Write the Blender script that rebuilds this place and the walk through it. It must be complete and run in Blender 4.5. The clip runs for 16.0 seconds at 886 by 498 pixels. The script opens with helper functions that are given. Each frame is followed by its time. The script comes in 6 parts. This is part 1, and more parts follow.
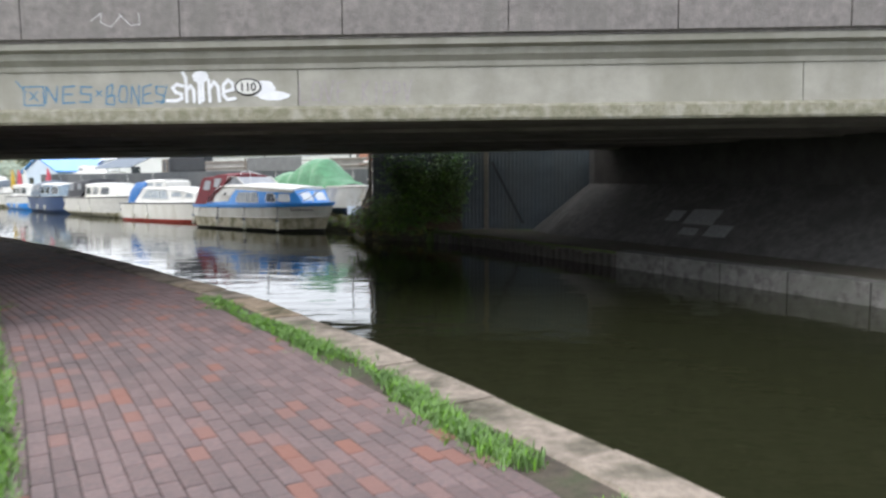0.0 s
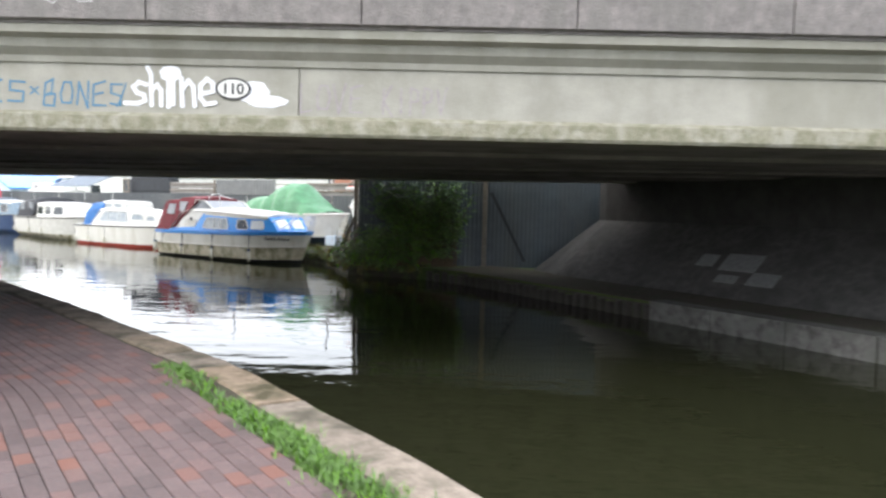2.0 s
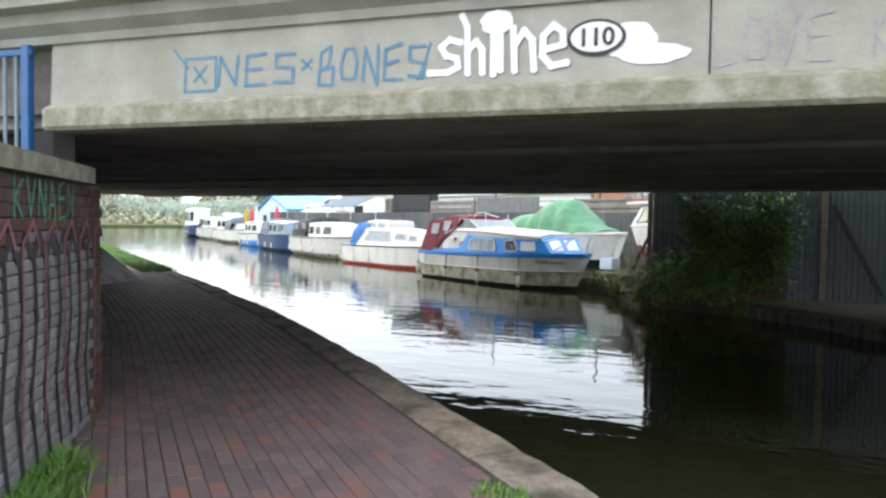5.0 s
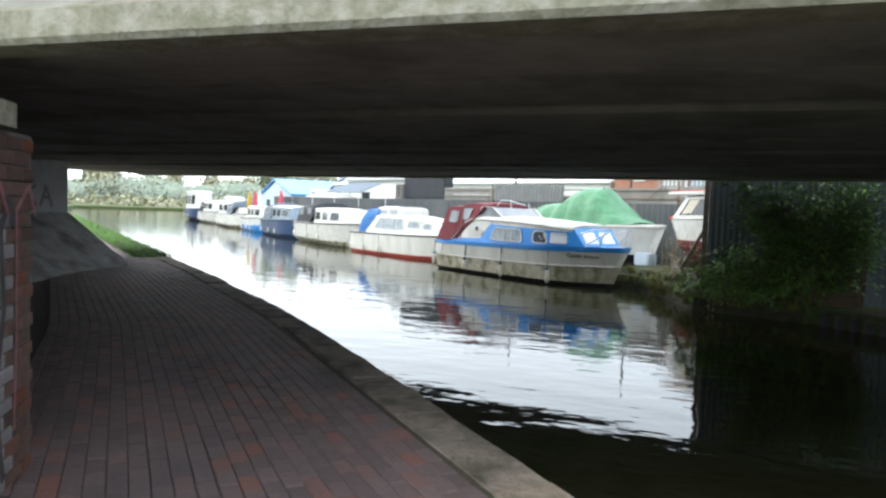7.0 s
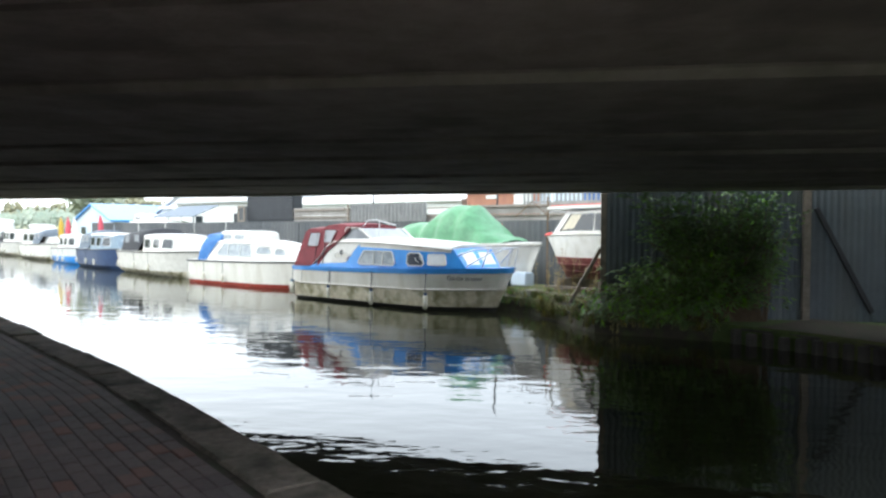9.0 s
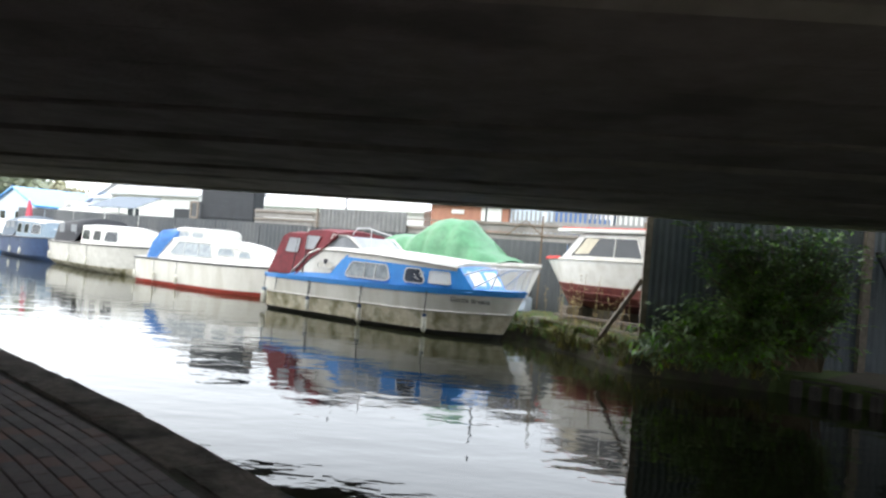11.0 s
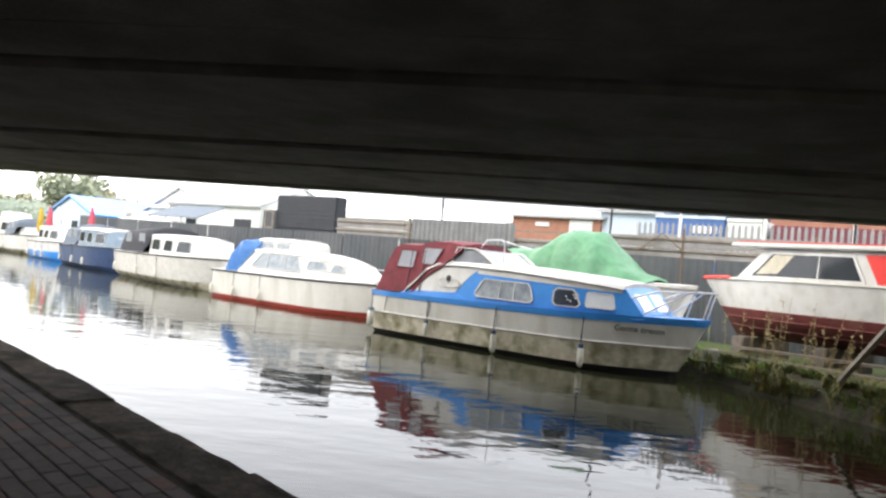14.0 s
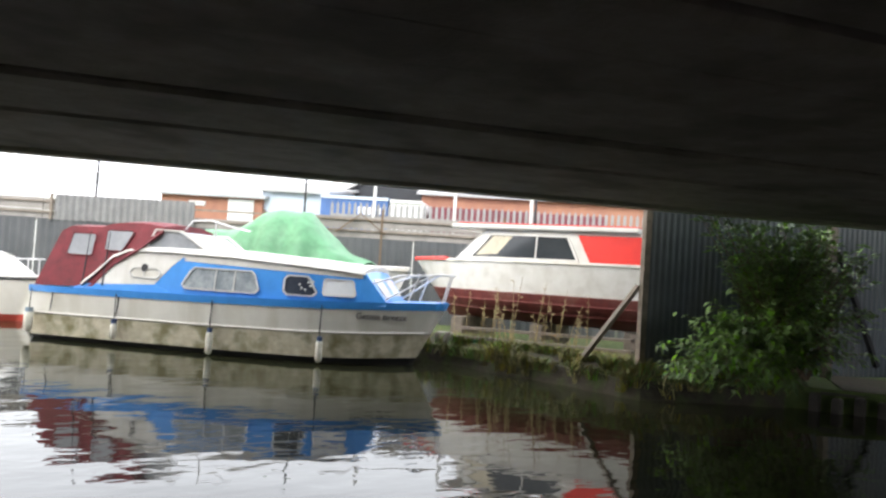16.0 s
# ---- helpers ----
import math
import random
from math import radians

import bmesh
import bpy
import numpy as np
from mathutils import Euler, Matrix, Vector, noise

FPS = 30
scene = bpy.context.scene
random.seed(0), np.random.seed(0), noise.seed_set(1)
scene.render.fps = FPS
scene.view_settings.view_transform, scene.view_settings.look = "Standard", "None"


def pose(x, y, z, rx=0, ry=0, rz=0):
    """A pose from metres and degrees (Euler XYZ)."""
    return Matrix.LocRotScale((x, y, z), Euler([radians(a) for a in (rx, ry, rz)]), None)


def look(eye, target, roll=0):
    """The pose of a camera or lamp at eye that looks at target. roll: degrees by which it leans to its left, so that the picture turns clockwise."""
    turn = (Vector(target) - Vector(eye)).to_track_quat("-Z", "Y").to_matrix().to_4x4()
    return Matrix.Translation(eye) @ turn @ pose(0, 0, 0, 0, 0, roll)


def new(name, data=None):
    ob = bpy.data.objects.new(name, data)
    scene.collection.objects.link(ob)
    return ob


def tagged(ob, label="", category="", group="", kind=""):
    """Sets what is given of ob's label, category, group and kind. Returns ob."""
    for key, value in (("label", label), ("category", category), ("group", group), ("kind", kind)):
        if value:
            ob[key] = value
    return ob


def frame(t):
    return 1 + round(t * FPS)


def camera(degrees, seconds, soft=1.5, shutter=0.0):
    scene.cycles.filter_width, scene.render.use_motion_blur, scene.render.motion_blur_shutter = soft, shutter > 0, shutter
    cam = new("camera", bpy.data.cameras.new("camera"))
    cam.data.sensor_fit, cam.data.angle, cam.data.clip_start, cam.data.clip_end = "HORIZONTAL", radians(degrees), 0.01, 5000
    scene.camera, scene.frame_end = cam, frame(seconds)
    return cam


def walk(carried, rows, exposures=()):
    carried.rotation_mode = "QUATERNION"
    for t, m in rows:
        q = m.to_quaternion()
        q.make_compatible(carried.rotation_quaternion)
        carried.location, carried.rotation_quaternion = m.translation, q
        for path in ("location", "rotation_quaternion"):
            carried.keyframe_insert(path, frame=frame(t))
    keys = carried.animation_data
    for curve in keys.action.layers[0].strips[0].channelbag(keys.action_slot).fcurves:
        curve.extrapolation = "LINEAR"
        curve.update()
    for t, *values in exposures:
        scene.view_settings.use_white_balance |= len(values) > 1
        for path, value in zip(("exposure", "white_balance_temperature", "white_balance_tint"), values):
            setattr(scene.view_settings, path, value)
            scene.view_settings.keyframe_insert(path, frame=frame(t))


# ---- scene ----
cam = camera(62.2, 16.0, soft=2.5, shutter=0.5)
PATH = [
    (0, (0.37, 0.646, 1.458), (0.332, 2.636, 1.268), -0.4),
    (0.5, (0.193, 1.202, 1.479), (0.284, 3.193, 1.314), 2.1),
    (1, (0.02, 1.742, 1.478), (0.203, 3.727, 1.314), 0.1),
    (1.5, (-0.155, 2.277, 1.515), (-0.024, 4.268, 1.39), 2.8),
    (2, (-0.388, 2.779, 1.53), (-0.333, 4.776, 1.417), 1.3),
    (2.5, (-0.579, 3.281, 1.538), (-0.749, 5.271, 1.436), 1.7),
    (3, (-0.799, 3.724, 1.55), (-1.081, 5.703, 1.48), 1.1),
    (3.5, (-0.966, 4.22, 1.539), (-1.241, 6.201, 1.507), 1.1),
    (4, (-1.262, 4.663, 1.533), (-1.618, 6.631, 1.488), 0.8),
    (4.5, (-1.526, 5.132, 1.53), (-2.041, 7.063, 1.459), -2.3),
    (4.7, (-1.645, 5.307, 1.538), (-2.227, 7.219, 1.465), 0.1),
    (7, (-2.862, 7.233, 1.455), (-3.451, 9.141, 1.349), 2.1),
    (7.5, (-3.13, 7.658, 1.452), (-3.688, 9.576, 1.346), 2.3),
    (8, (-3.427, 8.09, 1.405), (-3.797, 10.054, 1.334), 1.1),
    (8.5, (-3.793, 8.544, 1.406), (-4.081, 10.523, 1.359), 3.3),
    (9, (-4.115, 8.981, 1.423), (-4.268, 10.975, 1.385), 0.5),
    (11.5, (-6.227, 11.041, 1.4), (-6.164, 13.04, 1.413), 4.8),
    (12, (-6.515, 11.507, 1.362), (-6.459, 13.506, 1.376), 4.1),
    (12.5, (-6.623, 11.922, 1.355), (-6.602, 13.921, 1.351), 5.7),
    (13, (-7.007, 12.365, 1.322), (-6.991, 14.365, 1.304), 5.0),
    (13.5, (-7.438, 12.773, 1.327), (-7.412, 14.773, 1.297), 2.4),
    (14, (-7.886, 13.175, 1.274), (-7.949, 15.174, 1.309), 5.2),
    (14.5, (-8.201, 13.591, 1.263), (-8.143, 15.589, 1.308), 3.6),
    (15, (-8.606, 14.01, 1.306), (-8.294, 15.986, 1.328), 3.0),
    (15.5, (-8.949, 14.457, 1.314), (-8.196, 16.31, 1.314), 3.5),
    (16, (-9.387, 14.921, 1.205), (-8.467, 16.696, 1.268), 3.8),
]
EXPOSURES = [(0.0, 0.55, 6400, 10), (0.5, 0.78, 6400, 10), (1.5, 1.0, 6450, 10), (2.5, 1.0, 6450, 10), (3.5, 0.93, 6400, 10), (4.5, 0.83, 6300, 9), (7.0, 0.88, 6200, 5), (8.0, 1.0, 6150, 4),
             (9.0, 1.08, 6200, 5), (11.5, 1.1, 6500, 9), (12.5, 1.18, 6650, 11), (14.5, 1.0, 6700, 11), (15.5, 1.05, 6700, 11), (16.0, 1.3, 6700, 10)]
walk(cam, [(t, look(eye, target, roll)) for t, eye, target, roll in PATH], exposures=EXPOSURES)

# ---- daylight: overcast sky ----
world = bpy.data.worlds.new("overcast_sky")
scene.world = world
world.use_nodes = True
wn, wl = world.node_tree.nodes, world.node_tree.links
sky = wn.new("ShaderNodeTexSky")
sky.sky_type = "NISHITA"
sky.sun_disc = False
sky.sun_elevation = radians(38)
sky.sun_rotation = radians(-60)
sky.dust_density = 6.0
cloud = wn.new("ShaderNodeMixRGB")
cloud.inputs[0].default_value = 0.82
cloud.inputs[2].default_value = (10.2, 10.7, 11.5, 1)
wl.new(sky.outputs[0], cloud.inputs[1])
wl.new(cloud.outputs[0], wn["Background"].inputs[0])
wn["Background"].inputs[1].default_value = 0.155
sun_data = bpy.data.lights.new("sun", "SUN")
sun_data.energy, sun_data.angle, sun_data.color = 1.15, radians(25), (1, 0.97, 0.92)
sun = new("sun", sun_data)
sun.matrix_world = look((-20, -12, 25), (0, 10, 0))

# ---- materials ----
MATS = {}


def mat(name, col, rough=0.7, col2=None, scale=8.0, metal=0.0, bump=0.0, bscale=60.0, stain=None, sscale=1.5, samount=0.5,
        streak=False, coat=0.0, per_piece=0.0, alpha=1.0, coords="Object", accent=None):
    """Two-scale procedural surface: fine grain between two colours, large stains, bump, and a random tone for each piece."""
    if name in MATS:
        return MATS[name]
    m = bpy.data.materials.new(name)
    m.use_nodes = True
    n, l = m.node_tree.nodes, m.node_tree.links
    b = n["Principled BSDF"]
    b.inputs["Roughness"].default_value, b.inputs["Metallic"].default_value = rough, metal
    b.inputs["Coat Weight"].default_value = coat
    b.inputs["Alpha"].default_value = alpha
    tc = n.new("ShaderNodeTexCoord")
    if coords == "World":
        tc = n.new("ShaderNodeNewGeometry")
        src = tc.outputs["Position"]
    else:
        src = tc.outputs["Object"]
    col2 = col2 or tuple(c * 0.75 for c in col)
    nz = n.new("ShaderNodeTexNoise")
    nz.inputs["Scale"].default_value, nz.inputs["Detail"].default_value, nz.inputs["Roughness"].default_value = scale, 6, 0.65
    l.new(src, nz.inputs["Vector"])
    rp = n.new("ShaderNodeValToRGB")
    rp.color_ramp.elements[0].position, rp.color_ramp.elements[1].position = 0.35, 0.68
    rp.color_ramp.elements[0].color, rp.color_ramp.elements[1].color = (*col2, 1), (*col, 1)
    l.new(nz.outputs["Fac"], rp.inputs[0])
    out = rp.outputs[0]
    if stain:
        mp = n.new("ShaderNodeMapping")
        mp.inputs["Scale"].default_value = (1, 1, 0.15) if streak else (1, 1, 1)
        l.new(src, mp.inputs[0])
        s = n.new("ShaderNodeTexNoise")
        s.inputs["Scale"].default_value, s.inputs["Detail"].default_value = sscale, 5
        l.new(mp.outputs[0], s.inputs["Vector"])
        r = n.new("ShaderNodeValToRGB")
        r.color_ramp.elements[0].position, r.color_ramp.elements[1].position = 0.47, 0.66
        r.color_ramp.elements[0].color, r.color_ramp.elements[1].color = (0, 0, 0, 1), (samount, samount, samount, 1)
        l.new(s.outputs["Fac"], r.inputs[0])
        mx = n.new("ShaderNodeMixRGB")
        mx.inputs[2].default_value = (*stain, 1)
        l.new(r.outputs[0], mx.inputs[0])
        l.new(out, mx.inputs[1])
        out = mx.outputs[0]
    if per_piece:
        oi = n.new("ShaderNodeObjectInfo")
        gi = n.new("ShaderNodeNewGeometry")
        ad = n.new("ShaderNodeMath")
        ad.operation = "ADD"
        l.new(oi.outputs["Random"], ad.inputs[0])
        l.new(gi.outputs["Random Per Island"], ad.inputs[1])
        fr = n.new("ShaderNodeMath")
        fr.operation = "FRACT"
        l.new(ad.outputs[0], fr.inputs[0])
        hs = n.new("ShaderNodeHueSaturation")
        mr = n.new("ShaderNodeMapRange")
        mr.inputs["To Min"].default_value, mr.inputs["To Max"].default_value = 1 - per_piece, 1 + per_piece
        l.new(fr.outputs[0], mr.inputs["Value"])
        l.new(mr.outputs[0], hs.inputs["Value"])
        sr = n.new("ShaderNodeMapRange")
        sr.inputs["From Min"].default_value, sr.inputs["To Min"].default_value, sr.inputs["To Max"].default_value = 0.75, 0.85, 1.0 + 1.4 * per_piece
        l.new(fr.outputs[0], sr.inputs["Value"])
        l.new(sr.outputs[0], hs.inputs["Saturation"])
        if accent:
            am = n.new("ShaderNodeMapRange")
            am.inputs["From Min"].default_value, am.inputs["From Max"].default_value = 0.78, 1.0
            l.new(fr.outputs[0], am.inputs["Value"])
            ac = n.new("ShaderNodeMixRGB")
            ac.inputs[2].default_value = (*accent, 1)
            l.new(am.outputs[0], ac.inputs[0])
            l.new(out, ac.inputs[1])
            out = ac.outputs[0]
        l.new(out, hs.inputs["Color"])
        out = hs.outputs[0]
    l.new(out, b.inputs["Base Color"])
    if bump:
        bn = n.new("ShaderNodeTexNoise")
        bn.inputs["Scale"].default_value, bn.inputs["Detail"].default_value = bscale, 4
        l.new(src, bn.inputs["Vector"])
        bp = n.new("ShaderNodeBump")
        bp.inputs["Strength"].default_value, bp.inputs["Distance"].default_value = bump, 0.02
        l.new(bn.outputs["Fac"], bp.inputs["Height"])
        l.new(bp.outputs[0], b.inputs["Normal"])
    MATS[name] = m
    return m


M_CONC = mat("concrete_face", (0.34, 0.325, 0.285), 0.85, (0.26, 0.248, 0.215), 3, bump=0.25, bscale=50, stain=(0.22, 0.21, 0.17), sscale=1.6, samount=0.55, streak=True)
M_PARA = mat("concrete_parapet", (0.24, 0.215, 0.205), 0.9, (0.15, 0.135, 0.13), 9, bump=0.6, bscale=45, stain=(0.15, 0.14, 0.13), sscale=5, samount=0.7, streak=True)
M_LIP = mat("mossy_concrete", (0.27, 0.25, 0.19), 0.95, (0.17, 0.165, 0.11), 11, bump=0.6, bscale=35, stain=(0.36, 0.34, 0.29), sscale=7, samount=0.7)
M_BEAM = mat("soffit_concrete", (0.31, 0.28, 0.26), 0.9, (0.22, 0.20, 0.185), 4, bump=0.3, bscale=30, stain=(0.09, 0.08, 0.073), sscale=1.2, samount=0.6)
# right slope concrete, darkened to hold the shade below the deck
M_SLOPE = mat("shade_dark_slope_concrete", (0.105, 0.10, 0.094), 0.9, (0.055, 0.052, 0.049), 6, bump=0.4, bscale=40, stain=(0.045, 0.043, 0.04), sscale=1.4, samount=0.7)
# near-black colour stands in for shade on the right abutment and return wall
M_SHADEWALL = mat("shade_dark_wall_concrete", (0.06, 0.057, 0.054), 0.95, (0.035, 0.033, 0.031), 3, bump=0.3, bscale=30)
M_PALEWALL = mat("pale_painted_concrete", (0.62, 0.64, 0.67), 0.8, (0.50, 0.52, 0.55), 3, bump=0.2, stain=(0.35, 0.35, 0.36), sscale=1.5, samount=0.5, streak=True)
M_SLOPE_L = mat("grey_paving_concrete", (0.46, 0.455, 0.45), 0.85, (0.33, 0.325, 0.32), 5, bump=0.4, bscale=40, stain=(0.13, 0.125, 0.12), sscale=1.8, samount=0.8)
M_COPE = mat("coping_stone", (0.31, 0.245, 0.19), 0.95, (0.17, 0.135, 0.10), 11, bump=0.9, bscale=30, stain=(0.055, 0.05, 0.028), sscale=2.2, samount=0.95, per_piece=0.14, coords="World")
M_KERB = mat("weathered_kerb_stone", (0.20, 0.19, 0.18), 0.9, (0.07, 0.067, 0.06), 6, bump=0.7, bscale=30, stain=(0.08, 0.085, 0.07), sscale=3, samount=0.7)
M_PAVER = mat("clay_paver", (0.18, 0.106, 0.098), 0.7, (0.115, 0.080, 0.080), 30, bump=0.4, bscale=120, stain=(0.08, 0.064, 0.064), sscale=1.0, samount=0.55, per_piece=0.20, coords="World", accent=(0.165, 0.093, 0.078))
M_BED = mat("dark_bedding_sand", (0.055, 0.045, 0.04), 0.95, (0.03, 0.026, 0.022), 40, bump=0.5)
M_EARTH = mat("bare_earth", (0.085, 0.066, 0.047), 0.95, (0.045, 0.036, 0.026), 14, bump=0.8, bscale=30, stain=(0.04, 0.055, 0.02), sscale=3, samount=0.7)
M_GRASSGROUND = mat("grass_ground", (0.085, 0.12, 0.03), 0.95, (0.05, 0.08, 0.02), 6, bump=0.8, bscale=40, stain=(0.12, 0.11, 0.05), sscale=0.4, samount=0.6)
M_GRASS = mat("grass_blades", (0.14, 0.28, 0.035), 0.6, (0.08, 0.17, 0.025), 3, per_piece=0.3)
M_LEAF = mat("shrub_leaves", (0.20, 0.34, 0.075), 0.45, (0.09, 0.18, 0.04), 3, per_piece=0.5)
M_WEED = mat("autumn_weeds", (0.19, 0.16, 0.045), 0.7, (0.10, 0.11, 0.03), 3, per_piece=0.4)
M_TWIG = mat("dry_stems", (0.16, 0.11, 0.07), 0.8)
# leaf green for distant trees, with the air's haze mixed into the colour
M_FAR = mat("haze_pale_green_foliage", (0.34, 0.36, 0.24), 0.9, (0.28, 0.30, 0.2), 0.4, per_piece=0.12)
M_BRICK = mat("old_red_brick", (0.17, 0.085, 0.062), 0.85, (0.10, 0.055, 0.045), 14, bump=0.6, bscale=60, per_piece=0.3)
M_SILVER = mat("painted_brick", (0.36, 0.35, 0.36), 0.6, (0.26, 0.25, 0.26), 14, bump=0.5, bscale=60, stain=(0.13, 0.09, 0.09), sscale=3.0, samount=0.5, per_piece=0.1)
M_MORTAR = mat("mortar", (0.16, 0.145, 0.13), 0.95, bump=0.4)
M_SHEET = mat("dark_blue_grey_sheet", (0.09, 0.112, 0.132), 0.45, (0.06, 0.078, 0.092), 2, stain=(0.11, 0.11, 0.10), sscale=1.2, samount=0.5, streak=True)
M_DARKFENCE = mat("charcoal_sheet_fence", (0.075, 0.08, 0.085), 0.6, (0.055, 0.06, 0.064), 1.2, stain=(0.11, 0.11, 0.11), sscale=0.7, samount=0.6, streak=True)
M_GALV = mat("galvanised_sheet", (0.30, 0.30, 0.29), 0.5, (0.22, 0.22, 0.22), 3, metal=0.3)
M_PANEL = mat("grey_concrete_plank", (0.30, 0.28, 0.26), 0.9, (0.22, 0.205, 0.19), 2.5, stain=(0.17, 0.155, 0.14), sscale=1.0, samount=0.7, streak=True, bump=0.2)
M_WOOD = mat("weathered_wood", (0.25, 0.21, 0.17), 0.85, (0.15, 0.125, 0.10), 9, bump=0.5, bscale=25)
M_GEL = mat("dirty_white_gelcoat", (0.74, 0.72, 0.66), 0.4, (0.66, 0.64, 0.58), 2.5, stain=(0.46, 0.43, 0.34), sscale=2.6, samount=0.4, streak=True, coat=0.3)
M_GELLOW = mat("algae_stained_gelcoat", (0.68, 0.64, 0.52), 0.55, (0.50, 0.45, 0.32), 7, stain=(0.16, 0.145, 0.05), sscale=3.0, samount=0.85, bump=0.15)
M_WHITE = mat("white_gelcoat", (0.68, 0.67, 0.64), 0.4, (0.58, 0.57, 0.54), 3, coat=0.2, stain=(0.42, 0.40, 0.35), sscale=3, samount=0.4, streak=True)
M_DECK = mat("greyed_white_deck", (0.62, 0.60, 0.55), 0.6, (0.5, 0.48, 0.43), 5)
M_BLUE = mat("bright_blue_paint", (0.045, 0.28, 0.72), 0.4, (0.035, 0.23, 0.62), 4, coat=0.3)
M_RAILB = mat("blue_railing_paint", (0.02, 0.10, 0.27), 0.45, (0.018, 0.08, 0.21), 5)
M_NAVY = mat("navy_paint", (0.04, 0.075, 0.16), 0.45, (0.03, 0.05, 0.11), 3)
M_GREYBLUE = mat("grey_blue_paint", (0.20, 0.26, 0.31), 0.5, (0.15, 0.20, 0.25), 3)
M_RED = mat("bright_red_panel", (0.72, 0.03, 0.02), 0.45, (0.62, 0.025, 0.02), 4)
M_BOOT = mat("red_antifouling", (0.36, 0.045, 0.03), 0.6, (0.26, 0.035, 0.025), 5)
M_MAROON = mat("maroon_antifouling", (0.20, 0.042, 0.035), 0.75, (0.14, 0.032, 0.03), 5, stain=(0.26, 0.13, 0.10), sscale=2.2, samount=0.5)
M_CANVAS = mat("maroon_canvas", (0.19, 0.022, 0.032), 0.75, (0.11, 0.016, 0.022), 5, bump=0.4, bscale=9)
M_CLEAR = mat("cloudy_window_vinyl", (0.27, 0.28, 0.30), 0.3, (0.19, 0.20, 0.22), 4)
M_GREEN = mat("green_tarpaulin", (0.085, 0.25, 0.12), 0.5, (0.055, 0.17, 0.08), 5, bump=0.5, bscale=7)
M_BTARP = mat("blue_tarpaulin", (0.03, 0.16, 0.42), 0.5, (0.02, 0.10, 0.30), 6, bump=0.6, bscale=8)
M_BLACKC = mat("black_canvas", (0.035, 0.036, 0.042), 0.8, bump=0.4, bscale=9)
M_GREYC = mat("grey_blue_canvas", (0.15, 0.18, 0.22), 0.8, bump=0.3, bscale=9)
M_GLASSD = mat("dark_window_glass", (0.03, 0.035, 0.04), 0.08, (0.02, 0.025, 0.03), 2)
M_CURTAIN = mat("curtained_window", (0.36, 0.39, 0.41), 0.3, (0.17, 0.20, 0.22), 7, coat=0.1)
M_BLIND = mat("white_blind_window", (0.72, 0.74, 0.76), 0.15, (0.62, 0.64, 0.66), 3, coat=0.6)
M_STAR = mat("patterned_curtain", (0.05, 0.06, 0.08), 0.2, (0.03, 0.035, 0.05), 5, coat=0.6)
M_CREAM = mat("cream_blind", (0.55, 0.50, 0.38), 0.4)
M_ALU = mat("window_frame_metal", (0.66, 0.66, 0.65), 0.4, metal=0.4)
M_STEEL = mat("white_tube", (0.72, 0.72, 0.74), 0.35, metal=0.3)
M_RUBBER = mat("dark_rubber", (0.045, 0.045, 0.045), 0.7)
M_FENDER = mat("white_fender", (0.72, 0.70, 0.64), 0.45, (0.5, 0.48, 0.38), 9)
M_BLACK = mat("black_paint", (0.02, 0.02, 0.024), 0.6)
M_SOOT = mat("charcoal_board", (0.03, 0.033, 0.038), 0.7, (0.022, 0.024, 0.028), 2)
M_SPRAYW = mat("white_spray_paint", (0.72, 0.72, 0.75), 0.6, (0.62, 0.62, 0.65), 9)
M_SPRAYB = mat("faded_blue_spray_paint", (0.045, 0.15, 0.27), 0.7, (0.11, 0.20, 0.27), 14)
M_SPRAYP = mat("faded_purple_spray_paint", (0.24, 0.19, 0.23), 0.8, (0.34, 0.31, 0.31), 16)
M_SPRAYK_SHADOW = mat("black_spray_and_shadow_line", (0.05, 0.045, 0.05), 0.6)
M_SPRAYG = mat("green_spray_paint", (0.10, 0.38, 0.25), 0.6)
M_SPRAYR = mat("pink_spray_paint", (0.35, 0.14, 0.16), 0.6)
M_WALLW = mat("pale_render", (0.62, 0.62, 0.60), 0.8, (0.55, 0.55, 0.53), 1)
M_ROOFW = mat("white_metal_roof", (0.80, 0.80, 0.80), 0.6, (0.72, 0.72, 0.72), 0.5)
M_ROOFG = mat("grey_sheet_roof", (0.42, 0.42, 0.42), 0.8, (0.33, 0.33, 0.33), 0.6)
M_REDBRICK = mat("orange_brick_wall", (0.36, 0.17, 0.11), 0.85, (0.28, 0.13, 0.09), 2)
M_PALEBLUE = mat("pale_blue_cladding", (0.50, 0.57, 0.65), 0.6, (0.43, 0.50, 0.58), 0.6)
M_CONTB = mat("blue_container_steel", (0.06, 0.14, 0.34), 0.55, (0.05, 0.11, 0.27), 1)
M_CONTR = mat("maroon_container_steel", (0.17, 0.035, 0.05), 0.6, (0.13, 0.03, 0.04), 1)
M_YEL = mat("yellow_cloth", (0.55, 0.36, 0.04), 0.8)
M_PINK = mat("red_cloth", (0.55, 0.08, 0.11), 0.8)
M_LITTER = mat("green_plastic", (0.08, 0.36, 0.26), 0.4)

# canal water: murky, near-mirror, with small wind ripples
M_WATER = bpy.data.materials.new("canal_water")
M_WATER.use_nodes = True
wn, wl = M_WATER.node_tree.nodes, M_WATER.node_tree.links
wb = wn["Principled BSDF"]
wb.inputs["Base Color"].default_value = (0.018, 0.019, 0.009, 1)
wb.inputs["Roughness"].default_value, wb.inputs["IOR"].default_value = 0.03, 1.333
wc = wn.new("ShaderNodeNewGeometry")
wm = wn.new("ShaderNodeMapping")
wm.inputs["Rotation"].default_value = (0, 0, radians(12))
wm.inputs["Scale"].default_value = (0.6, 1.15, 1)
